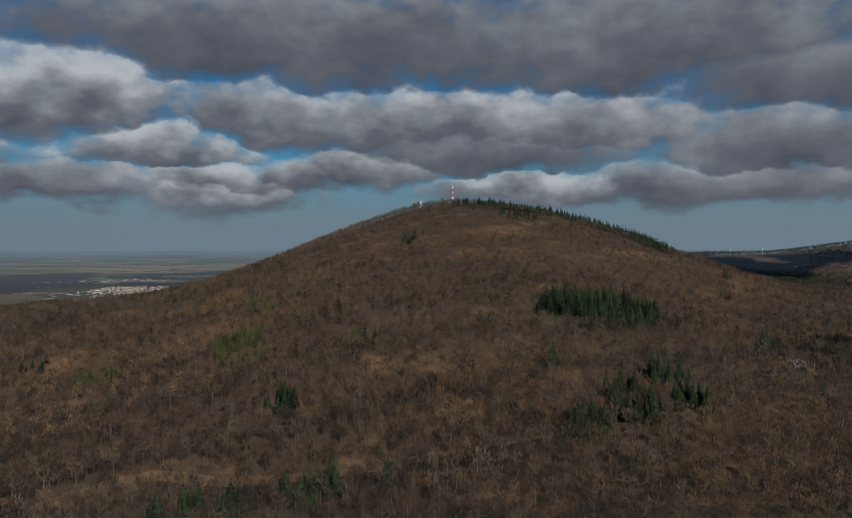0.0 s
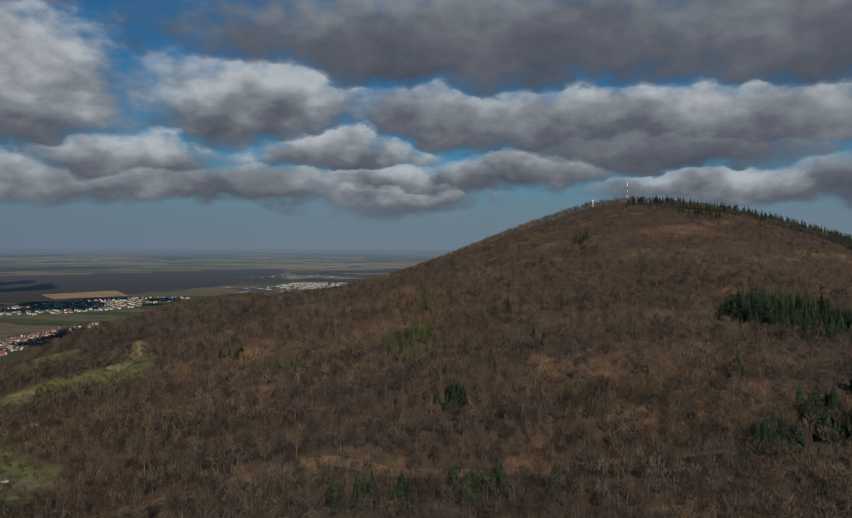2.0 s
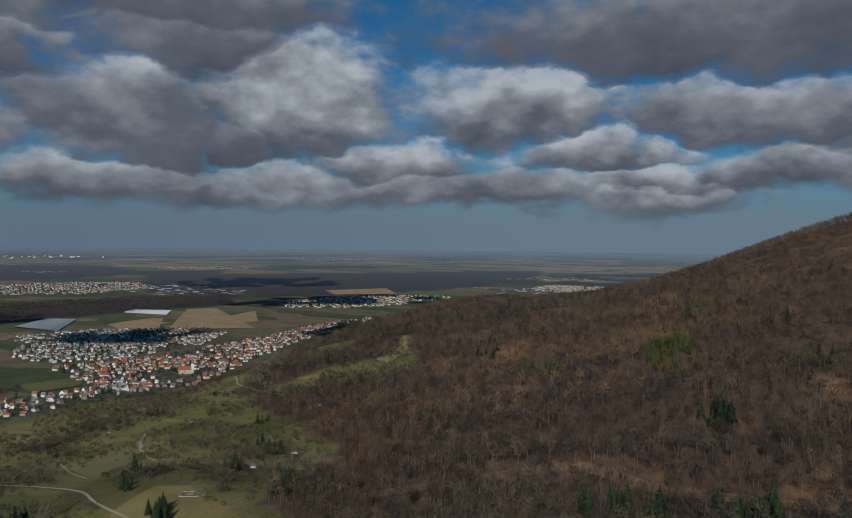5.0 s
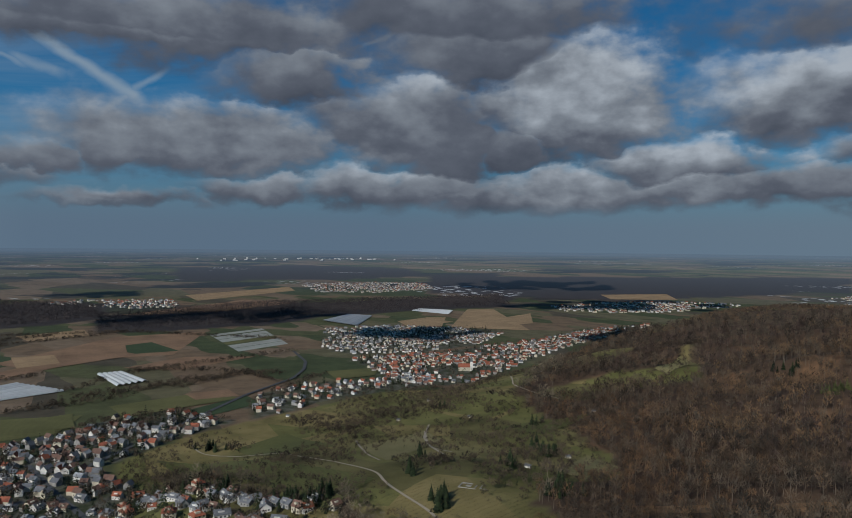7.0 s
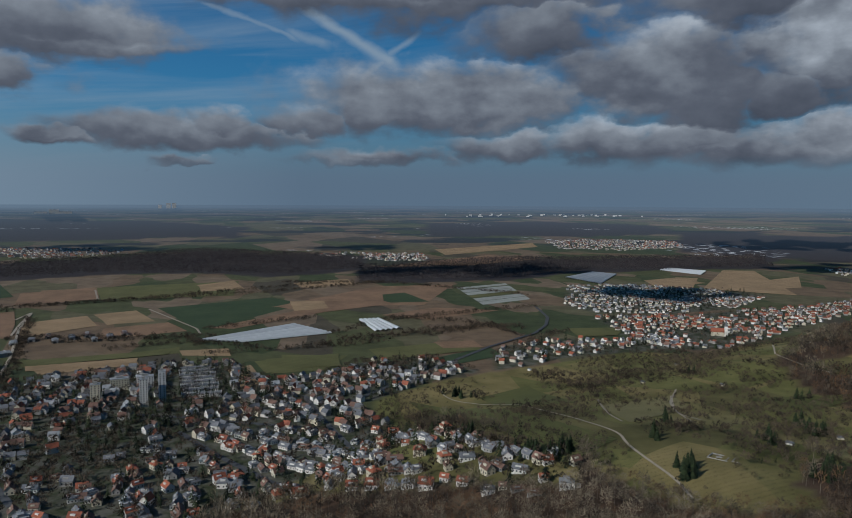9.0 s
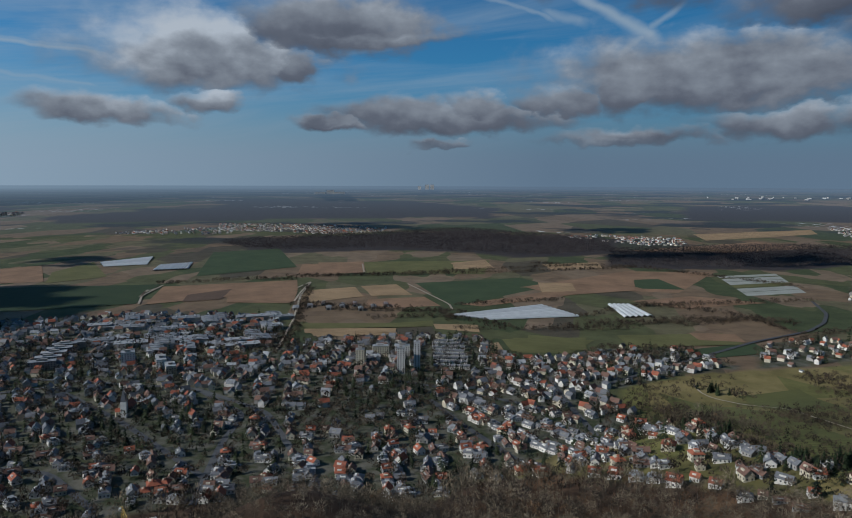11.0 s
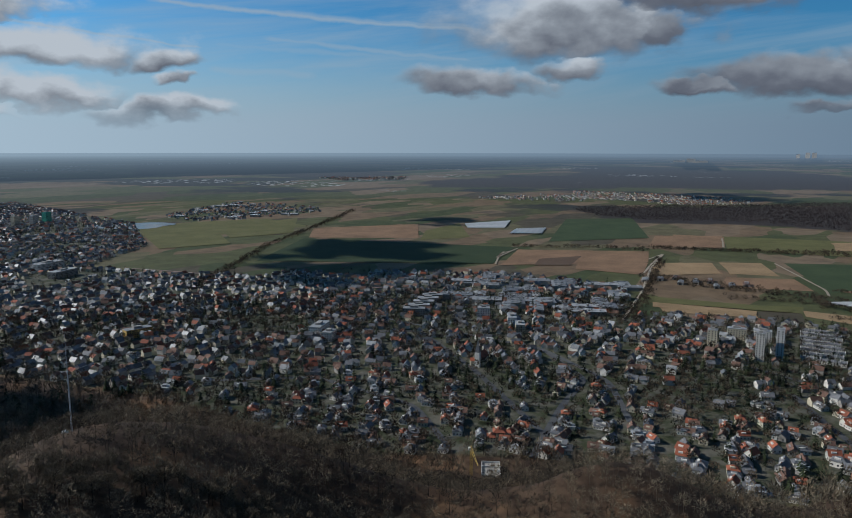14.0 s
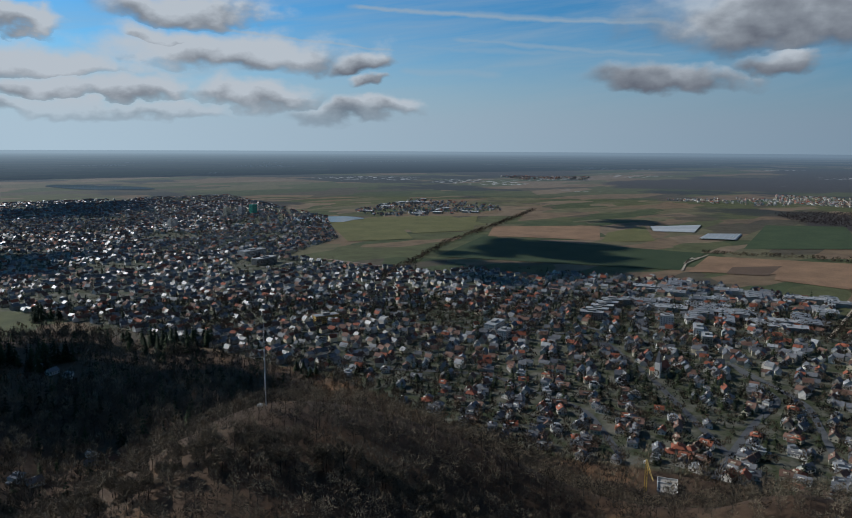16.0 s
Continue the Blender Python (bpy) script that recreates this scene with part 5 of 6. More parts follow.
def hedge_rows(name, paths, label, wide, high, gap, mat):
    P, Hh = [], []
    for path in paths:
        p = np.array(path, float)
        s = np.concatenate([[0], np.cumsum(np.hypot(*np.diff(p, axis=0).T))])
        n = int(s[-1] / gap)
        t = rng.uniform(0, s[-1], n)
        c = np.stack([np.interp(t, s, p[:, i]) for i in (0, 1)], -1) + rng.normal(0, wide, (n, 2))
        x, y, z, k = lay(c[:, 0], c[:, 1])
        ok = ~np.logical_or.reduce([inside(c[:, 0], c[:, 1], q) for q in TUNNEL_PLOTS])
        P.append(np.stack([x, y, z], -1)[ok])
        Hh.append((rng.uniform(0.5, 1.3, n) * high * k)[ok])
    P, Hh = np.concatenate(P), np.concatenate(Hh)
    half = len(P) // 2
    order = rng.permutation(len(P))
    a, b = order[:half], order[half:]
    t = np.concatenate([bare_trees(P[a], Hh[a] * 1.4, 26, 2.6, rng, 0.34, False)[1], bushes(P[b], Hh[b], rng, 26)])
    tagged(new(name, soup(name, t, (mat,), None, np.repeat(rng.uniform(0, 1, len(P)), 26))), label, "hedge", kind="stuff")


hedge_rows("field_hedge", HEDGES, "dark bare hedgerows along ditches on the plain", 6, 6.5, 1.9, M_SCRUB)
hedge_rows("meadow_hedge", MEADOW_HEDGES, "brown thorn hedges and scrub on the meadows", 9, 6, 1.5, M_SCRUB)


def meadow_scrub():
    x, y = scatter(-1250, -300, 150, 1350, 7, rng)
    s = inside(x, y, MEADOW) & (waves(x, y, 38, 1.0) + 0.8 * waves(x, y, 85, 3.0) + rng.normal(0, 0.3, x.shape) > 0.3)
    # slopes behind the villas, and the foot of the hill above the old town
    s |= inside(x, y, MEADOW) & near_line(x, y, ((-930, 190), (-800, 200), (-660, 215), (-500, 275)), 26) & (rng.uniform(size=x.shape) < 0.75)
    s |= inside(x, y, MEADOW) & near_line(x, y, ((-1000, 560), (-1010, 780), (-1080, 980)), 30) & (rng.uniform(size=x.shape) < 0.7)
    s |= near_line(x, y, ((-800, 1060), (-690, 930), (-700, 760), (-590, 640)), 48) & (rng.uniform(size=x.shape) < 0.75)
    for grove, reach in ((((-963, 428), (-950, 484), (-829, 480)), 24), (((-731, 522), (-741, 562), (-740, 627)), 26), (((-560, 353), (-525, 410)), 9), (((-1006, 532), (-1027, 624), (-1071, 740)), 22),
                         (((-686, 574), (-586, 554), (-511, 510)), 20), (((-832, 648), (-753, 655)), 24), (((-577, 221), (-555, 253), (-512, 267), (-464, 256)), 15)):
        s |= near_line(x, y, grove, reach) & (rng.uniform(size=x.shape) < 0.8)
    x, y = x[s], y[s]
    p = np.stack([x, y, land(x, y) - 0.3], -1)
    k = rng.uniform(size=len(x))
    a, b, c = k < 0.62, (k >= 0.62) & (k < 0.92), k >= 0.92
    t1 = np.concatenate([bare_trees(p[a], rng.uniform(4, 11, a.sum()), 52, 1.5, rng, 0.34, False)[1], bushes(p[b], rng.uniform(2, 5, b.sum()), rng)])
    tagged(new("meadow_scrub", soup("meadow_scrub", t1, (M_SCRUB,), None, np.concatenate([np.repeat(rng.uniform(0, 1, a.sum()), 52), np.repeat(rng.uniform(0, 1, b.sum()), 26)]))), "brown scrub and fruit trees scattered over the meadows", "scrub", kind="stuff")
    t2 = bushes(p[c], rng.uniform(2, 5, c.sum()), rng)
    tagged(new("evergreen_shrubs", soup("evergreen_shrubs", t2, (M_SPRUCE,))), "dark green shrubs scattered over the meadows", "shrubs", kind="stuff")


meadow_scrub()


def vine_rows():
    """Rows of vines on the slope below the meadow."""
    pts = []
    for i in range(26):
        for j in range(60):
            pts.append((-470 + i * 5.2 - j * 0.2, 262 + j * 1.4 + i * 1.6))
    p = np.array(pts)
    s = inside(p[:, 0], p[:, 1], MEADOW)
    p = p[s]
    q = np.stack([p[:, 0], p[:, 1], land(p[:, 0], p[:, 1])], -1)
    t = bushes(q, rng.uniform(1.0, 1.7, len(q)), rng, 7)
    tagged(new("vine_rows", soup("vine_rows", t, (M_SCRUB,))), "straight rows of bare vines on a grass slope", "vineyard", kind="stuff")


vine_rows()


# ---- houses near by, one by one ----
def box_faces(x0, x1, y0, y1, z0, z1, first=0):
    v = [(x0, y0, z0), (x1, y0, z0), (x1, y1, z0), (x0, y1, z0), (x0, y0, z1), (x1, y0, z1), (x1, y1, z1), (x0, y1, z1)]
    f = [(0, 3, 2, 1), (4, 5, 6, 7), (0, 1, 5, 4), (1, 2, 6, 5), (2, 3, 7, 6), (3, 0, 4, 7)]
    return v, [tuple(i + first for i in q) for q in f]


def boxes(name, dims, mat):
    v, f = [], []
    for d in dims:
        a, b = box_faces(*d, first=len(v))
        v += a
        f += b
    return mesh_of(name, v, f, (mat,))


def prism(name, w, d, z0, h, rise, mat):
    """Walls of a gabled house."""
    W, D = w / 2, d / 2
    v = [(-W, -D, z0), (W, -D, z0), (W, D, z0), (-W, D, z0), (-W, -D, h), (W, -D, h), (W, D, h), (-W, D, h), (-W, 0, h + rise), (W, 0, h + rise)]
    f = [(0, 1, 5, 4), (2, 3, 7, 6), (1, 2, 6, 5), (3, 0, 4, 7), (5, 6, 9, 9), (7, 4, 8, 8), (0, 3, 2, 1)]
    me = bpy.data.meshes.new(name)
    me.from_pydata(v, [], [q if q[-1] != q[-2] else q[:3] for q in f])
    me.materials.append(mat)
    return me


def gable_roof(name, w, d, h, rise, mat, e=0.5, thick=0.28):
    W, D = w / 2 + e, d / 2
    low = h - rise * e / D
    v, f = [], []
    for s in (-1, 1):
        n = len(v)
        v += [(-W, s * (D + e), low), (W, s * (D + e), low), (W, 0, h + rise), (-W, 0, h + rise)]
        v += [(x, y, z + thick) for x, y, z in v[n:n + 4]]
        f += [(n + 4, n + 5, n + 6, n + 7), (n, n + 3, n + 2, n + 1), (n, n + 1, n + 5, n + 4), (n + 1, n + 2, n + 6, n + 5), (n + 3, n, n + 4, n + 7)]
    me = bpy.data.meshes.new(name)
    me.from_pydata(v, [], f)
    me.materials.append(mat)
    return me


def hip_roof(name, w, d, h, rise, mat, e=0.5):
    W, D, r = w / 2 + e, d / 2 + e, max(0.2, (w - d) / 2)
    v = [(-W, -D, h - 0.2), (W, -D, h - 0.2), (W, D, h - 0.2), (-W, D, h - 0.2), (-r, 0, h + rise), (r, 0, h + rise), (-W, -D, h), (W, -D, h), (W, D, h), (-W, D, h)]
    f = [(0, 3, 2, 1), (0, 1, 7, 6), (1, 2, 8, 7), (2, 3, 9, 8), (3, 0, 6, 9), (6, 7, 5, 4), (8, 9, 4, 5), (7, 8, 5), (9, 6, 4)]
    me = bpy.data.meshes.new(name)
    me.from_pydata(v, [], f)
    me.materials.append(mat)
    return me


def part(name, me, parent, label=""):
    ob = new(name, me)
    ob.parent = parent
    if label:
        tagged(ob, label)
    return ob


def panes(w, d, h):
    """All the small window panes of a house, storey by storey."""
    dims = []
    for side in range(4):
        span, off = (w, d / 2) if side % 2 == 0 else (d, w / 2)
        n = max(2, int(span / 2.8))
        for z in np.arange(1.0, h - 1.3, 2.7):
            for i in range(n):
                c = (i + 0.5) / n * span - span / 2
                a, b = (c - 0.6, c + 0.6), (off - 0.05, off + 0.04)
                dims.append(((*a, -b[1], -b[0], z, z + 1.3), (*b, *a, z, z + 1.3), (*a, *b, z, z + 1.3), (-b[1], -b[0], *a, z, z + 1.3))[side])
    return boxes("window_panes", dims, M_GLASS)


def house_kind(w, d, h, rise, wall, roof, style, label, name="house", category="house"):
    """A house with its parts, standing at the world's middle."""
    h_me = prism("house", w, d, -3, h, rise if style == "gable" else 0.05, wall) if style != "flat" else boxes("house", ((-w / 2, w / 2, -d / 2, d / 2, -3, h),), wall)
    ob = tagged(new(name, h_me), label, category, category + "s of the town")
    if style == "gable":
        r = part("roof", gable_roof("roof", w, d, h, rise, roof), ob)
    elif style == "hip":
        r = part("roof", hip_roof("roof", w, d, h, rise, roof), ob)
    else:
        r = part("roof", boxes("roof", ((-w / 2 - 0.3, w / 2 + 0.3, -d / 2 - 0.3, d / 2 + 0.3, h, h + 0.35), (-w / 4, w / 5, -d / 4, d / 4, h + 0.35, h + 2.6)), roof), ob)
    if style != "flat":
        part("chimney", boxes("chimney", ((w * 0.2, w * 0.2 + 0.8, -0.4, 0.4, h + rise * 0.6, h + rise + 1.1),), M_ROOF_BROWN), r)
        part("dormer", boxes("dormer", ((-w * 0.28, w * 0.12, -d * 0.36, 0, h + rise * 0.2, h + rise * 0.72),), wall), r)
    if style == "flat":
        part("annex", boxes("annex", ((w / 2 + 0.02, w / 2 + 4.5, -d / 3, d / 3, -3, h * 0.5),), M_WALL_GREY), ob)
    tagged(part("window_panes", panes(w, d, h), ob), kind="stuff")
    return ob


KINDS = [
    house_kind(10, 8, 4.4, 3.4, M_WALL, M_ROOF_RED, "gable", "white rendered house with a steep red tiled roof"),
    house_kind(12, 8, 3.4, 2.8, M_WALL, M_ROOF_DARK, "gable", "white rendered house with a dark tiled roof"),
    house_kind(9.5, 7.5, 4.2, 3.4, M_WALL_WARM, M_ROOF_BROWN, "gable", "cream rendered house with a brown tiled roof"),
    house_kind(10.5, 9.5, 5.2, 3.4, M_WALL_WARM, M_ROOF_RED, "hip", "cream villa with a hipped red tiled roof", "villa", "villa"),
    house_kind(11, 9, 4.4, 2.8, M_WALL, M_ROOF_DARK, "hip", "white villa with a hipped dark slate roof", "villa", "villa"),
    house_kind(11, 9, 4.4, 0, M_WALL, M_ROOF_FLAT, "flat", "white flat-roofed house with a low annex", "bungalow", "bungalow"),
    house_kind(14, 7.5, 3.2, 2.6, M_WALL_GREY, M_ROOF_BROWN, "gable", "grey rendered cottage with a long brown roof", "cottage", "cottage"),
    house_kind(10.5, 8, 3.8, 3.0, M_WALL_GREY, M_ROOF_DARK, "gable", "grey rendered cottage with a dark tiled roof", "cottage", "cottage"),
]
SHARE = np.cumsum((0.12, 0.23, 0.14, 0.07, 0.13, 0.08, 0.11, 0.12))
used = set()
# farmsteads in the side valley
for x, y, turn in ((-170, -590, 0.3), (-184, -581, 0.5), (-197, -592, 0.2), (-176, -605, 1.8), (-126, -580, 0.2), (-116, -588, 0.6), (-197, -831, 0.2), (-201, -808, 0.5), (-211, -787, 1.1)):
    HOUSES_NEAR.append((x, y, float(land(x, y)), turn))
# villas below the great meadow: x, y, kind, size
VILLAS = ((-803, 136, 3, 1.2), (-768, 146, 0, 1.1), (-746, 161, 0, 1.4), (-637, 149, 0, 0.9), (-597, 153, 3, 1.3), (-567, 167, 3, 1.2), (-563, 87, 0, 1.2), (-555, 102, 0, 1.3), (-546, 116, 5, 1.2), (-538, 128, 5, 1.1),
          (-526, 140, 0, 1.4), (-528, 156, 0, 0.9), (-512, 166, 0, 1.1), (-555, 183, 1, 1.3), (-501, 209, 1, 1.2), (-486, 177, 4, 1.1), (-484, 188, 2, 0.8), (-474, 196, 6, 0.9), (-460, 203, 6, 0.9), (-475, 217, 0, 0.9), (-455, 226, 5, 1.2))
HOUSES_NEAR = [q for q in HOUSES_NEAR if all(math.hypot(q[0] - v[0], q[1] - v[1]) > 19 for v in VILLAS)]
HOUSES_NEAR.sort(key=lambda q: math.hypot(q[0], q[1]))
for x, y, z, turn, k, size in [(v[0], v[1], float(land(v[0], v[1])), 1.25 + rng.normal(0, 0.25), v[2], v[3]) for v in VILLAS] + [(*q, -1, 0) for q in HOUSES_NEAR[:NEAR_COUNT]]:
    k = k if k >= 0 else min(int(np.searchsorted(SHARE, rng.uniform())), len(KINDS) - 1)
    m = Matrix.Translation((x, y, z)) @ Matrix.Rotation(turn, 4, "Z")
    if k in used:
        ob = copy_thing(KINDS[k], m)
    else:
        used.add(k)
        KINDS[k].matrix_basis = m
        ob = KINDS[k]
    s = 0.82 * size or rng.uniform(0.8, 1.1)
    ob.scale = (s, s * rng.uniform(0.94, 1.06), s * rng.uniform(0.95, 1.18))


def other_houses():
    q = np.array(HOUSES_NEAR[NEAR_COUNT:])
    n = len(q)
    if not n:
        return
    walls, roofs = house_tris(q[:, 0], q[:, 1], q[:, 2], rng.uniform(8.4, 13.5, n), rng.uniform(7.2, 9.4, n), rng.uniform(3.8, 6.6, n), rng.uniform(2.4, 4.4, n), q[:, 3], np.ones(n))
    wi = np.tile(rng.choice(3, n, p=(0.42, 0.28, 0.3)), 10)
    ri = np.tile(rng.choice(4, n, p=(0.2, 0.4, 0.28, 0.12)), 4) + 3
    ob = new("town_houses", soup("town_houses", np.concatenate([walls, roofs]), (M_WALL, M_WALL_WARM, M_WALL_GREY, M_ROOF_RED, M_ROOF_DARK, M_ROOF_BROWN, M_ROOF_FLAT), np.concatenate([wi, ri])))
    tagged(ob, "white and grey houses with dark and red roofs in the middle of the town", "houses", kind="stuff")


other_houses()


# ---- landmarks ----
def tube(name, rows, mat, sides=10):
    """A turned upright body: rows of (radius, height)."""
    v, f = [], []
    for r, z in rows:
        v += [(r * math.cos(2 * math.pi * i / sides), r * math.sin(2 * math.pi * i / sides), z) for i in range(sides)]
    for j in range(len(rows) - 1):
        f += [(j * sides + i, j * sides + (i + 1) % sides, (j + 1) * sides + (i + 1) % sides, (j + 1) * sides + i) for i in range(sides)]
    f.append(tuple(range(sides))[::-1])
    f.append(tuple((len(rows) - 1) * sides + i for i in range(sides)))
    me = bpy.data.meshes.new(name)
    me.from_pydata(v, [], f)
    me.materials.append(mat)
    return me


def thing(name, x, y, label, category, group="", turn=0.0, sink=0.0, z=None):
    ob = new(name)
    ob.matrix_basis = Matrix.Translation((x, y, float(land(x, y)) - sink if z is None else z)) @ Matrix.Rotation(turn, 4, "Z")
    return tagged(ob, label, category, group)


def strut(a, b, r, first):
    a, b = Vector(a), Vector(b)
    d = (b - a).normalized()
    s = d.orthogonal().normalized() * r
    t = d.cross(s)
    ring = [s + t, t - s, -s - t, s - t]
    v = [tuple(a + q) for q in ring] + [tuple(b + q) for q in ring]
    f = [(i + first, (i + 1) % 4 + first, (i + 1) % 4 + 4 + first, i + 4 + first) for i in range(4)]
    return v, f


def struts(name, pairs, r, mat):
    v, f = [], []
    for a, b in pairs:
        p, q = strut(a, b, r, len(v))
        v += p
        f += q
    return mesh_of(name, v, f, (mat,))


def radio_mast():
    """Red and white lattice mast on the hilltop."""
    ob = thing("radio_mast", 84, 2225, "tall red and white lattice radio mast on the hilltop", "mast", sink=1)
    z, half = 0.0, 2.6
    for i in range(7):
        up, inner = z + 8.0, max(0.9, half - 0.42)
        c0 = [(sx * half, sy * half, z) for sx, sy in ((-1, -1), (1, -1), (1, 1), (-1, 1))]
        c1 = [(sx * inner, sy * inner, up) for sx, sy in ((-1, -1), (1, -1), (1, 1), (-1, 1))]
        pairs = [(c0[k], c1[k]) for k in range(4)] + [(c0[k], c1[(k + 1) % 4]) for k in range(4)] + [(c1[k], c1[(k + 1) % 4]) for k in range(4)]
        part("section", struts("section", pairs, 0.32, M_RED if i % 2 else M_WHITE), ob)
        z, half = up, inner
    part("platform", boxes("platform", ((-2.2, 2.2, -2.2, 2.2, 40.0, 40.5),), M_STEEL), ob)
    part("antenna", tube("antenna", ((0.35, 56), (0.35, 61), (0.1, 64)), M_WHITE), ob)
    hut = thing("lookout_tower", -16, 2215, "small pale stone lookout tower above the trees", "tower", sink=1)
    part("shaft", boxes("shaft", ((-3, 3, -3, 3, 0, 21),), M_CONCRETE), hut)
    part("parapet", boxes("parapet", ((-3.5, 3.5, -3.5, 3.5, 21, 22.5),), M_WHITE), hut)


radio_mast()


def slim_mast():
    """Slender steel mast on the near ridge."""
    ob = thing("antenna_mast", -201, -357, "slender grey steel antenna mast above a bare wood", "mast", sink=1)
    part("shaft", tube("shaft", ((0.42, 0), (0.36, 18), (0.3, 34)), M_STEEL), ob)
    part("upper_tube", tube("upper_tube", ((0.22, 34), (0.17, 47)), M_STEEL), ob)
    part("whip", tube("whip", ((0.12, 47), (0.05, 56)), M_STEEL), ob)
    for z in (29, 34, 39):
        ring = part("collar", tube("collar", ((0.5, z), (0.5, z + 0.4)), M_STEEL), ob)
        part("panel_antenna", boxes("panel_antenna", ((0.5, 0.7, -0.15, 0.15, z - 0.4, z + 0.9),), M_STEEL), ring)
    part("cabinet", boxes("cabinet", ((2.5, 5, -1.2, 1.2, 0, 2.6),), M_CONCRETE), ob)


slim_mast()


def block(x, y, w, d, h, turn, label, wall=None, name="apartment_block"):
    """A slab or tower of flats: wall, roof, and a band of windows for every storey."""
    ob = thing(name, x, y, label, "building", "large buildings of the town", turn, 0.5)
    wall = wall or M_WALL
    part("wall", boxes("wall", ((-w / 2, w / 2, -d / 2, d / 2, -1, h),), wall), ob)
    top = part("roof", boxes("roof", ((-w / 2 - 0.2, w / 2 + 0.2, -d / 2 - 0.2, d / 2 + 0.2, h, h + 0.6),), M_ROOF_FLAT), ob)
    part("lift_house", boxes("lift_house", ((-w / 6, w / 6, -d / 5, d / 5, h + 0.6, h + 3.2),), M_WALL_GREY), top)
    dims = []
    for z in np.arange(1.2, h - 1.5, 2.9):
        n = max(2, int(w / 3.2))
        for i in range(n):
            c = (i + 0.5) / n * w - w / 2
            dims += [(c - 0.95, c + 0.95, -d / 2 - 0.05, -d / 2 + 0.1, z, z + 1.5), (c - 0.95, c + 0.95, d / 2 - 0.1, d / 2 + 0.05, z, z + 1.5)]
        m = max(2, int(d / 3.2))
        for i in range(m):
            c = (i + 0.5) / m * d - d / 2
            dims += [(-w / 2 - 0.05, -w / 2 + 0.1, c - 0.7, c + 0.7, z, z + 1.5), (w / 2 - 0.1, w / 2 + 0.05, c - 0.7, c + 0.7, z, z + 1.5)]
    tagged(part("window_panes", boxes("window_panes", dims, M_GLASS), ob), kind="stuff")
    return ob


block(-940, -118, 10, 10, 35, 0.1, "tall white tower block with rows of windows", M_WALL)
block(-958, -98, 9, 9, 40, 0.1, "tall pale tower block with rows of windows", M_CONCRETE)
block(-972, -180, 11, 12, 24, 0.1, "cream block of flats above the houses", M_WALL_WARM)
block(-1030, -160, 11, 24, 16, 0.2, "pale slab of flats above the houses", M_WALL_WARM)
block(-1036, -128, 11, 22, 16, 0.2, "pale slab of flats above the houses", M_WALL)
block(-930, -500, 14, 18, 22, 0.5, "white block of flats above the houses", M_WALL)
block(-935, -455, 34, 13, 14, 0.5, "white block of flats above the houses", M_WALL)
block(-900, -425, 26, 13, 14, 0.5, "white block of flats above the houses", M_WALL_WARM)
block(-735, -656, 40, 16, 15, 0.35, "large white stepped hospital block in the town", M_WALL)
block(-720, -625, 22, 14, 13, 0.35, "large white stepped hospital block in the town", M_WALL)
block(-588, -860, 36, 14, 12, -0.2, "long ochre school building in the town", simple("ochre_render", (0.4, 0.24, 0.06), (0.6, 0.38, 0.12), 3))
for i in range(5):
    block(-905 - i * 26, -610 - i * 8, 14, 34, 12, 0.5, "grey slab of flats in a row", M_WALL_GREY)
block(-1270, -2385, 22, 16, 34, 0.3, "distant pale tower block in the town", M_CONCRETE)
block(-1225, -2415, 22, 16, 34, 0.3, "distant pale tower block in the town", M_WALL_WARM)
block(-1331, -2415, 24, 18, 40, 0.3, "distant tower block wrapped in green netting", M_GREENFOIL)
block(-918, -2176, 26, 16, 30, 0.3, "distant pale tower block in the town", M_WALL)
block(-820, -1500, 70, 24, 16, 0.3, "large pale clinic building in the town", M_WALL)
block(-790, -1390, 60, 20, 14, 0.3, "large blue-grey office building in the town", M_WALL_GREY)


def hall(x, y, w, d, h, turn, mat, label):
    """A low industrial hall with a shallow roof and roof lights."""
    ob = thing("industrial_hall", x, y, label, "building", "industrial halls", turn, 0.3)
    part("wall", boxes("wall", ((-w / 2, w / 2, -d / 2, d / 2, 0, h),), M_WALL_GREY), ob)
    r = part("roof", gable_roof("roof", w, d, h, 1.4, mat, 0.4), ob)
    for i in range(3):
        c = (i + 0.5) / 3 * w - w / 2
        part("roof_light", boxes("roof_light", ((c - 1.2, c + 1.2, -d * 0.3, d * 0.3, h + 1.0, h + 2.1),), M_ROOF_FLAT), r)
    part("gate", boxes("gate", ((w / 2 - 0.1, w / 2 + 0.08, -2.5, 2.5, 0.3, 4.2),), M_GLASS), ob)


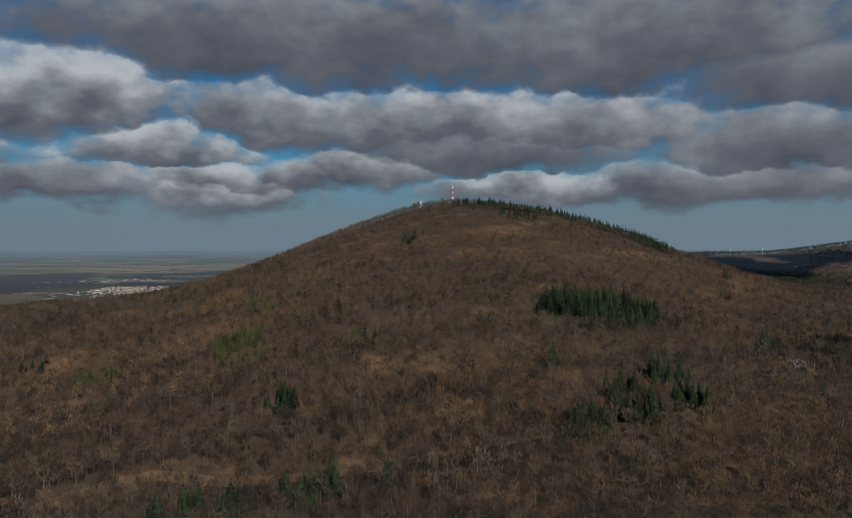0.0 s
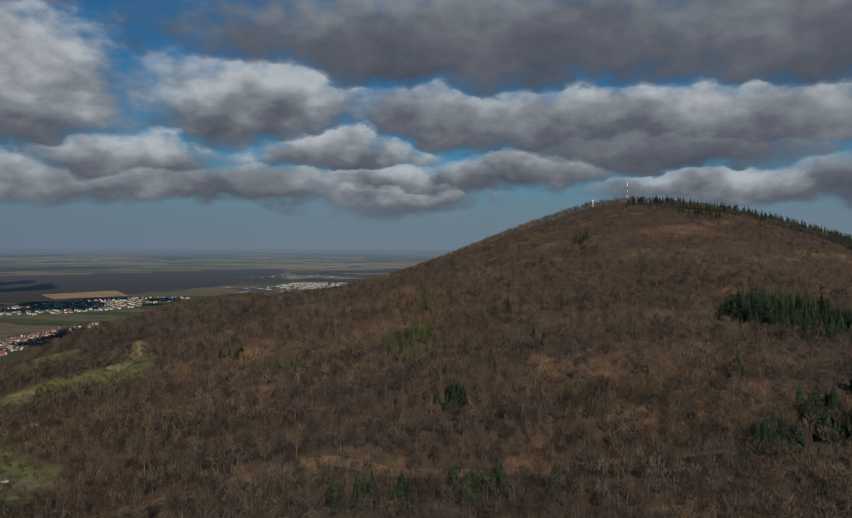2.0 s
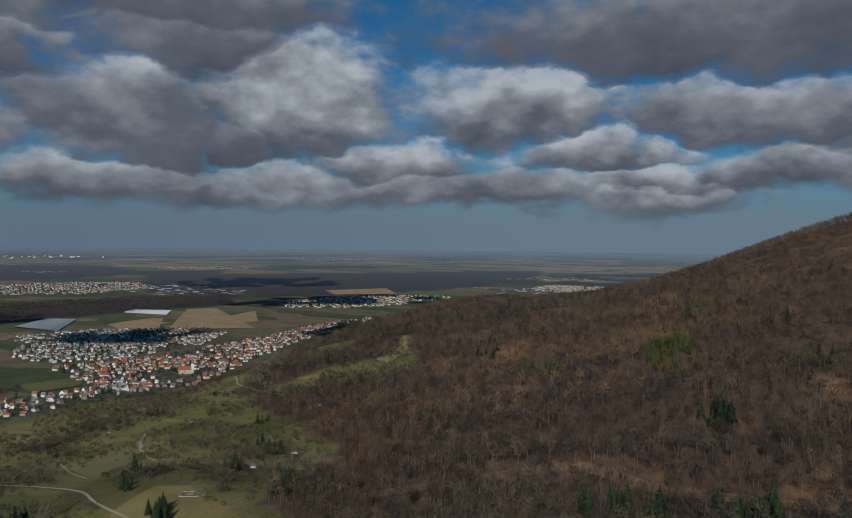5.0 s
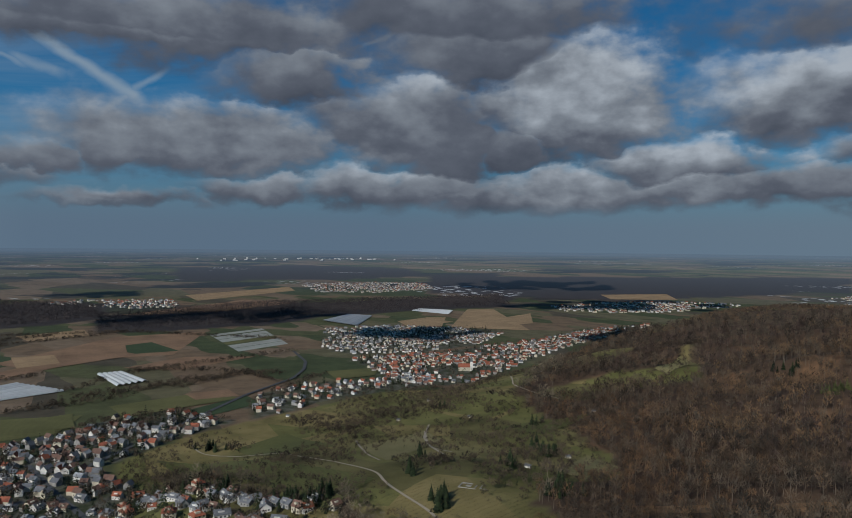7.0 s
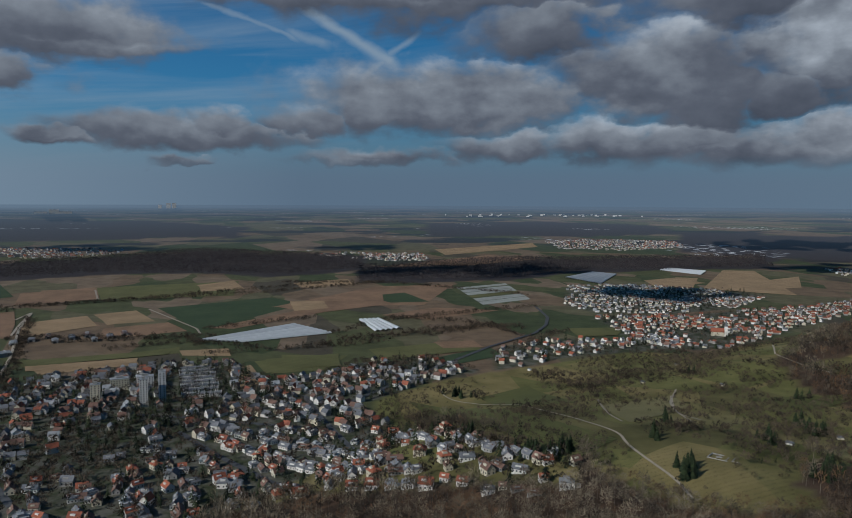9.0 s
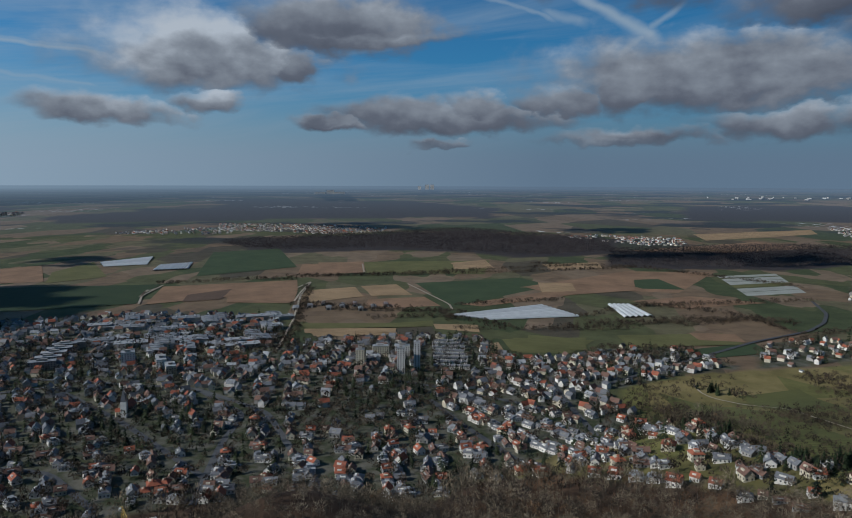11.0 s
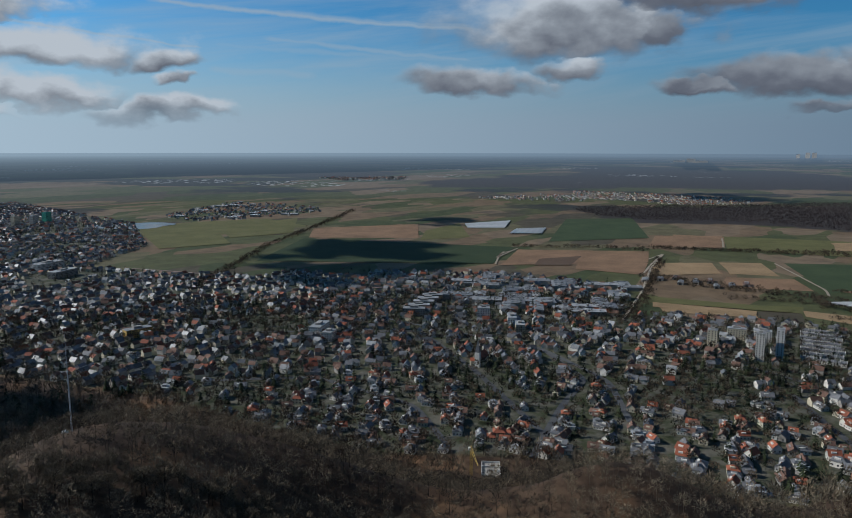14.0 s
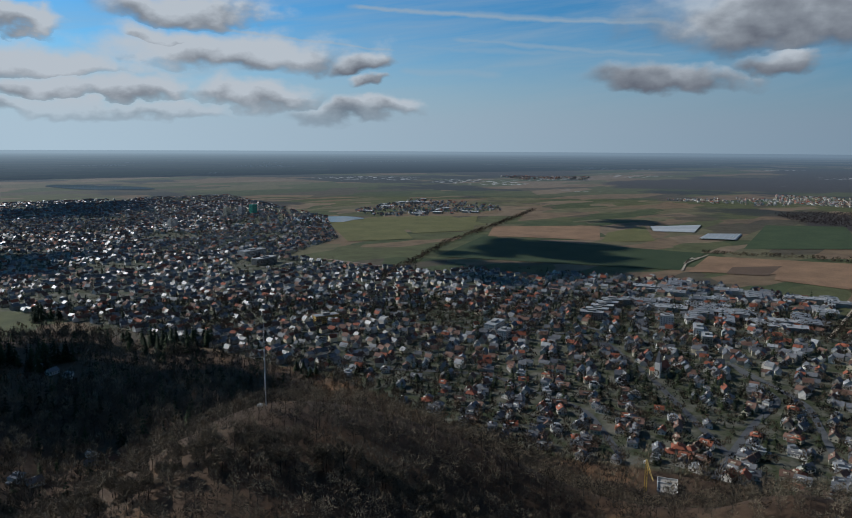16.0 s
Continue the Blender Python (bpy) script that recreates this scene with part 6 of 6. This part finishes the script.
q = np.array(WORKS, float)
lo, hi = q.min(0), q.max(0)
made = 0
while made < 46:
    x, y = lo + rng.uniform(size=2) * (hi - lo)
    if inside(np.array([x]), np.array([y]), WORKS)[0]:
        hall(x, y, rng.uniform(25, 60), rng.uniform(16, 30), rng.uniform(5, 9), 0.45 + rng.choice((0, math.pi / 2)), (M_ROOF_METAL, M_ROOF_FLAT, M_ROOF_DARK, M_ROOF_METAL)[made % 4],
             ("grey industrial hall with a pale roof", "grey industrial hall with a gravel roof", "grey industrial hall with a dark roof", "grey industrial hall with a sheet roof")[made % 4])
        made += 1
made = 0
while made < 18:
    x, y = rng.uniform(-2400, -1720), rng.uniform(-2560, -1900)
    if inside(np.array([x]), np.array([y]), V_I)[0]:
        hall(x, y, rng.uniform(30, 70), rng.uniform(18, 30), rng.uniform(6, 9), 0.45 + rng.choice((0, math.pi / 2)), M_CONCRETE, "pale flat commercial hall beyond the town")
        made += 1
for i in range(9):
    hall(-1400 - 26 * (i % 3) + rng.uniform(-5, 5), -390 + 22 * i, rng.uniform(18, 34), rng.uniform(10, 14), 5, 0.2, (M_ROOF_FLAT, M_ROOF_DARK, M_ROOF_BROWN)[i % 3], "low farm building with a shallow roof on the plain")


def church(x, y, h, turn, label):
    ob = thing("church", x, y, label, "church", "churches", turn, 0.5)
    part("nave", prism("nave", 24, 11, -1, 9, 6.5, M_WALL_WARM), ob)
    part("nave_roof", gable_roof("nave_roof", 24, 11, 9, 6.5, M_ROOF_RED), ob)
    t = part("tower", boxes("tower", ((12.02, 18, -3, 3, -1, h * 0.55),), M_WALL), ob)
    spire = [(12, -3, h * 0.55), (18, -3, h * 0.55), (18, 3, h * 0.55), (12, 3, h * 0.55), (15, 0, h)]
    me = bpy.data.meshes.new("spire")
    me.from_pydata(spire, [], [(0, 1, 4), (1, 2, 4), (2, 3, 4), (3, 0, 4), (3, 2, 1, 0)])
    me.materials.append(M_ROOF_DARK)
    part("spire", me, t)


church(-335, -557, 32, 0.4, "old town church with a slender dark spire")
church(-1180, 900, 36, 0.9, "village church with a dark pointed spire")
church(-740, -400, 34, 0.2, "small town church with a dark pointed spire")


def tower_crane():
    x, y = -452, -252
    ob = thing("tower_crane", x, y, "yellow tower crane at a building site", "crane", turn=0.7, sink=0.5)
    corners = [(sx * 0.8, sy * 0.8) for sx, sy in ((-1, -1), (1, -1), (1, 1), (-1, 1))]
    pairs = [((cx, cy, 0), (cx, cy, 30)) for cx, cy in corners]
    for i in range(12):
        for k in range(4):
            a, b = corners[k], corners[(k + 1) % 4]
            pairs.append(((*a, i * 2.5), (*b, i * 2.5 + 2.5)))
    part("mast", struts("mast", pairs, 0.06, M_YELLOW), ob)
    part("jib", struts("jib", [((-8, 0, 30), (26, 0, 30.5)), ((-8, 0.8, 31.2), (26, 0.4, 31)), ((0, 0, 35), (26, 0, 31)), ((0, 0, 35), (-8, 0, 31)), ((0, 0, 30), (0, 0, 35))], 0.09, M_YELLOW), ob)
    part("counterweight", boxes("counterweight", ((-8.5, -6, -0.7, 0.7, 28.5, 30.5),), M_CONCRETE), ob)
    site = thing("building_site", -485, -252, "unfinished pale concrete building with open upper floor", "building", turn=0.5, sink=1)
    M_RAW = simple("raw_concrete", (0.2, 0.185, 0.16), (0.36, 0.33, 0.28), 4)
    part("wall", boxes("wall", ((-11, 11, -7, 7, 0, 3),), M_RAW), site)
    part("slab", boxes("slab", ((-11.6, 11.6, -7.6, 7.6, 3.004, 3.4),), M_RAW), site)
    part("parapet", boxes("parapet", ((-11.6, 11.6, -7.6, -7.2, 3.4, 4.8), (-11.6, 11.6, 7.2, 7.6, 3.4, 4.8), (-11.6, -11.2, -7.2, 7.2, 3.4, 4.8), (-3, -2.6, -7.2, 3, 3.4, 4.8), (4, 4.4, -3, 7.2, 3.4, 4.8)), M_CONCRETE), site)


tower_crane()


def wind_turbine(x, y, s, turn):
    ob = thing("wind_turbine", x, y, "white wind turbine on a distant wooded ridge", "wind turbine", "wind turbines", turn)
    part("tower", tube("tower", ((2.2 * s, 0), (1.3 * s, 100 * s)), M_WHITE), ob)
    hub = part("nacelle", boxes("nacelle", ((-2 * s, 2 * s, -6 * s, 4 * s, 99 * s, 103 * s),), M_WHITE), ob)
    for i in range(3):
        a = radians(20 + 120 * i)
        v = [(math.cos(a + 1.57) * 1.6 * s, -6.5 * s, 101 * s + math.sin(a + 1.57) * 1.6 * s), (-math.cos(a + 1.57) * 1.6 * s, -6.5 * s, 101 * s - math.sin(a + 1.57) * 1.6 * s),
             (math.cos(a) * 50 * s, -6.5 * s, 101 * s + math.sin(a) * 50 * s), (math.cos(a) * 12 * s, -7.4 * s, 101 * s + math.sin(a) * 12 * s)]
        me = bpy.data.meshes.new("blade")
        me.from_pydata(v, [], [(0, 1, 2), (0, 3, 2), (1, 3, 2), (0, 1, 3)])
        me.materials.append(M_WHITE)
        part("blade", me, hub)


wind_turbine(1690, 3950, 0.32, 0.4)
wind_turbine(1840, 3890, 0.32, 0.2)


def far_block(x, y, w, h, label, name="distant_building", mat=None):
    X, Y, Z, K = (float(v) for v in lay(x, y))
    ob = thing(name, X, Y, label, "building", "distant buildings", math.atan2(Y, X), z=Z)
    part("wall", boxes("wall", ((-w * K / 2, w * K / 2, -w * K / 2, w * K / 2, -1, h * 0.7 * K),), mat or M_CONCRETE), ob)
    part("roof", boxes("roof", ((-w * K / 2, w * K / 2, -w * K / 2, w * K / 2, h * 0.7 * K + 0.004, h * 0.7 * K * 1.06),), M_ROOF_FLAT), ob)


for x, y, w, h in ((-21168, -2104, 90, 130), (-21273, -1886, 110, 190), (-21344, -1740, 110, 190), (-13610, -3086, 150, 90), (-13560, -2900, 220, 45), (-13640, -3300, 200, 40)):
    far_block(x, y, w, h, "distant white power station block at the horizon")
for i in range(44):
    far_block(-11600 + rng.uniform(-900, 900), 3500 + 75 * i + rng.uniform(-60, 60), rng.uniform(14, 55), rng.uniform(9, 26), "distant pale town buildings at the horizon")


def water(x, y, rx, ry, turn):
    n = 36
    a = np.linspace(0, 2 * math.pi, n, endpoint=False)
    r = 1 + 0.12 * np.sin(3 * a + 1) + 0.07 * np.sin(5 * a)
    u, v = np.cos(a) * rx * r, np.sin(a) * ry * r
    X, Y, Z, K = lay(x + u * math.cos(turn) - v * math.sin(turn), y + u * math.sin(turn) + v * math.cos(turn))
    me = bpy.data.meshes.new("water")
    me.from_pydata([tuple(q) for q in np.stack([X, Y, Z + 2.2], -1)], [], [tuple(range(n))])
    m, tr, b = material("lake_water", 0.06)
    b.inputs["Base Color"].default_value = (0.02, 0.05, 0.07, 1)
    b.inputs["Specular IOR Level"].default_value = 0.6
    me.materials.append(m)
    tagged(new("lake", me), "small blue lake at the edge of the town", "water", kind="structure")


water(-1440, -2090, 95, 130, 0.9)
water(-1440, -4500, 160, 420, 0.4)


def terrace(x, y, length, turn):
    """A row of terraced houses with a low dark roof, parted by pale fire walls."""
    ob = thing("terraced_houses", x, y, "white terraced houses under one long dark roof", "terrace", "terraced rows", turn, 0.3)
    part("wall", boxes("wall", ((-length / 2, length / 2, -4.5, 4.5, -1, 5.6),), M_WALL), ob)
    roof = part("roof", gable_roof("roof", length, 9, 5.6, 1.5, M_ROOF_DARK, 0.4), ob)
    n = int(length / 7)
    for i in range(n + 1):
        c = -length / 2 + i * length / n
        part("fire_wall", boxes("fire_wall", ((c - 0.2, c + 0.2, -4.7, 4.7, 5.0, 7.6),), M_WALL), roof)
    tagged(part("window_panes", panes(length, 9, 5.6), ob), kind="stuff")


for i in range(8):
    terrace(-966 - i * 22, -50 - i * 2.2, 50 - 6 * (i % 3 == 1), 1.62)


# ---- single trees that stand nearest ----
def spruce_kind(seed):
    g = np.random.default_rng(seed)
    h = np.array([20.0])
    ob = tagged(new("spruce"), "tall dark green spruce rising from a bare wood", "conifer", "single spruces")
    part("trunk", tube("trunk", ((0.32, -1), (0.2, 10), (0.04, 19)), M_BARK, 6), ob)
    t = conifers(np.zeros((1, 3)), h, g, 14, 9)
    part("crown", soup("crown", t, (M_SPRUCE,), None, g.uniform(0, 1, len(t) // 3)), ob)
    return ob


def bare_kind(seed):
    g = np.random.default_rng(seed)
    h = np.array([18.0])
    ob = tagged(new("bare_tree"), "leafless grey-brown broadleaved tree on the ridge", "tree", "bare trees on the ridge")
    trunk = part("trunk", tube("trunk", ((0.3, -1), (0.24, 6), (0.15, 11), (0.05, 15.5)), M_BARK, 6), ob)
    pairs = []
    for i in range(9):
        a, z = g.uniform(0, 2 * math.pi), g.uniform(5, 12)
        reach, up = g.uniform(2, 4), g.uniform(2.5, 5)
        pairs.append(((0, 0, z), (math.cos(a) * reach, math.sin(a) * reach, z + up)))
    for p in pairs:
        part("limb", struts("limb", [p], 0.07, M_BARK), trunk)
    t = bare_trees(np.zeros((1, 3)), h, 620, 0.36, g, 0.28, False, 0.4, 0.8)[1]
    part("crown", soup("crown", t, (M_TWIG_GREY,), None, g.uniform(0, 1, len(t) // 3)), ob)
    return ob


def plant(kinds, spots, base):
    for i, (x, y, z, h) in enumerate(spots):
        m = Matrix.Translation((x, y, z)) @ Matrix.Rotation(rng.uniform(0, 6.28), 4, "Z")
        if i < len(kinds):
            ob = kinds[i]
            ob.matrix_basis = m
        else:
            ob = copy_thing(kinds[i % len(kinds)], m)
        ob.scale = (h / base,) * 3


plant([spruce_kind(40 + i) for i in range(5)], SPRUCE_NEAR, 20.0)
plant([bare_kind(60 + i) for i in range(6)], BARE_NEAR, 18.0)


# ---- small things on the meadows ----
def garden_hut(x, y, turn, wall, label):
    ob = thing("garden_hut", x, y, label, "hut", "huts on the meadows", turn, 0.2)
    part("wall", prism("wall", 5.5, 4, -0.5, 2.4, 1.2, wall), ob)
    part("roof", gable_roof("roof", 5.5, 4, 2.4, 1.2, M_ROOF_DARK, 0.3, 0.15), ob)
    part("door", boxes("door", ((2.72, 2.8, -0.5, 0.5, 0, 2.0),), M_ROOF_BROWN), ob)


for x, y, turn, white in ((-482, 442, 0.3, True), (-930, 640, 0.8, False), (-900, 850, 0.2, True), (-508, 520, 1.0, False), (-1000, 430, 0.5, True), (-760, 590, 0.1, False), (-640, 700, 1.4, True), (-830, 520, 0.6, False)):
    garden_hut(x, y, turn, M_WALL if white else M_WALL_WARM, "small white garden hut on the meadow slope" if white else "small pale wooden garden hut on the meadow slope")


def stone_terrace():
    """Low pale walls laid out in the grass, as of an excavated house."""
    ob = thing("stone_terrace", -448, 352, "pale low stone walls laid out in the grass", "stone walls", turn=0.6)
    for d in ((-11, 4, -6, -5.4, -1, 0.5), (-11, -2, 5.4, 6, -1, 0.5), (-11, -10.4, -5.4, 5.4, -1, 0.5), (2, 2.6, -5.4, 3.2, -1, 0.5), (6, 12, -3, -2.4, -1, 0.4), (6, 6.6, -2.4, 5, -1, 0.4), (-6, -2, -1, 2, -1, 0.3)):
        part("low_wall", boxes("low_wall", (d,), M_WALL_GREY), ob)


stone_terrace()
hall(451, 872, 26, 14, 6, 0.4, M_ROOF_METAL, "grey workshop hall in a clearing of the wood")
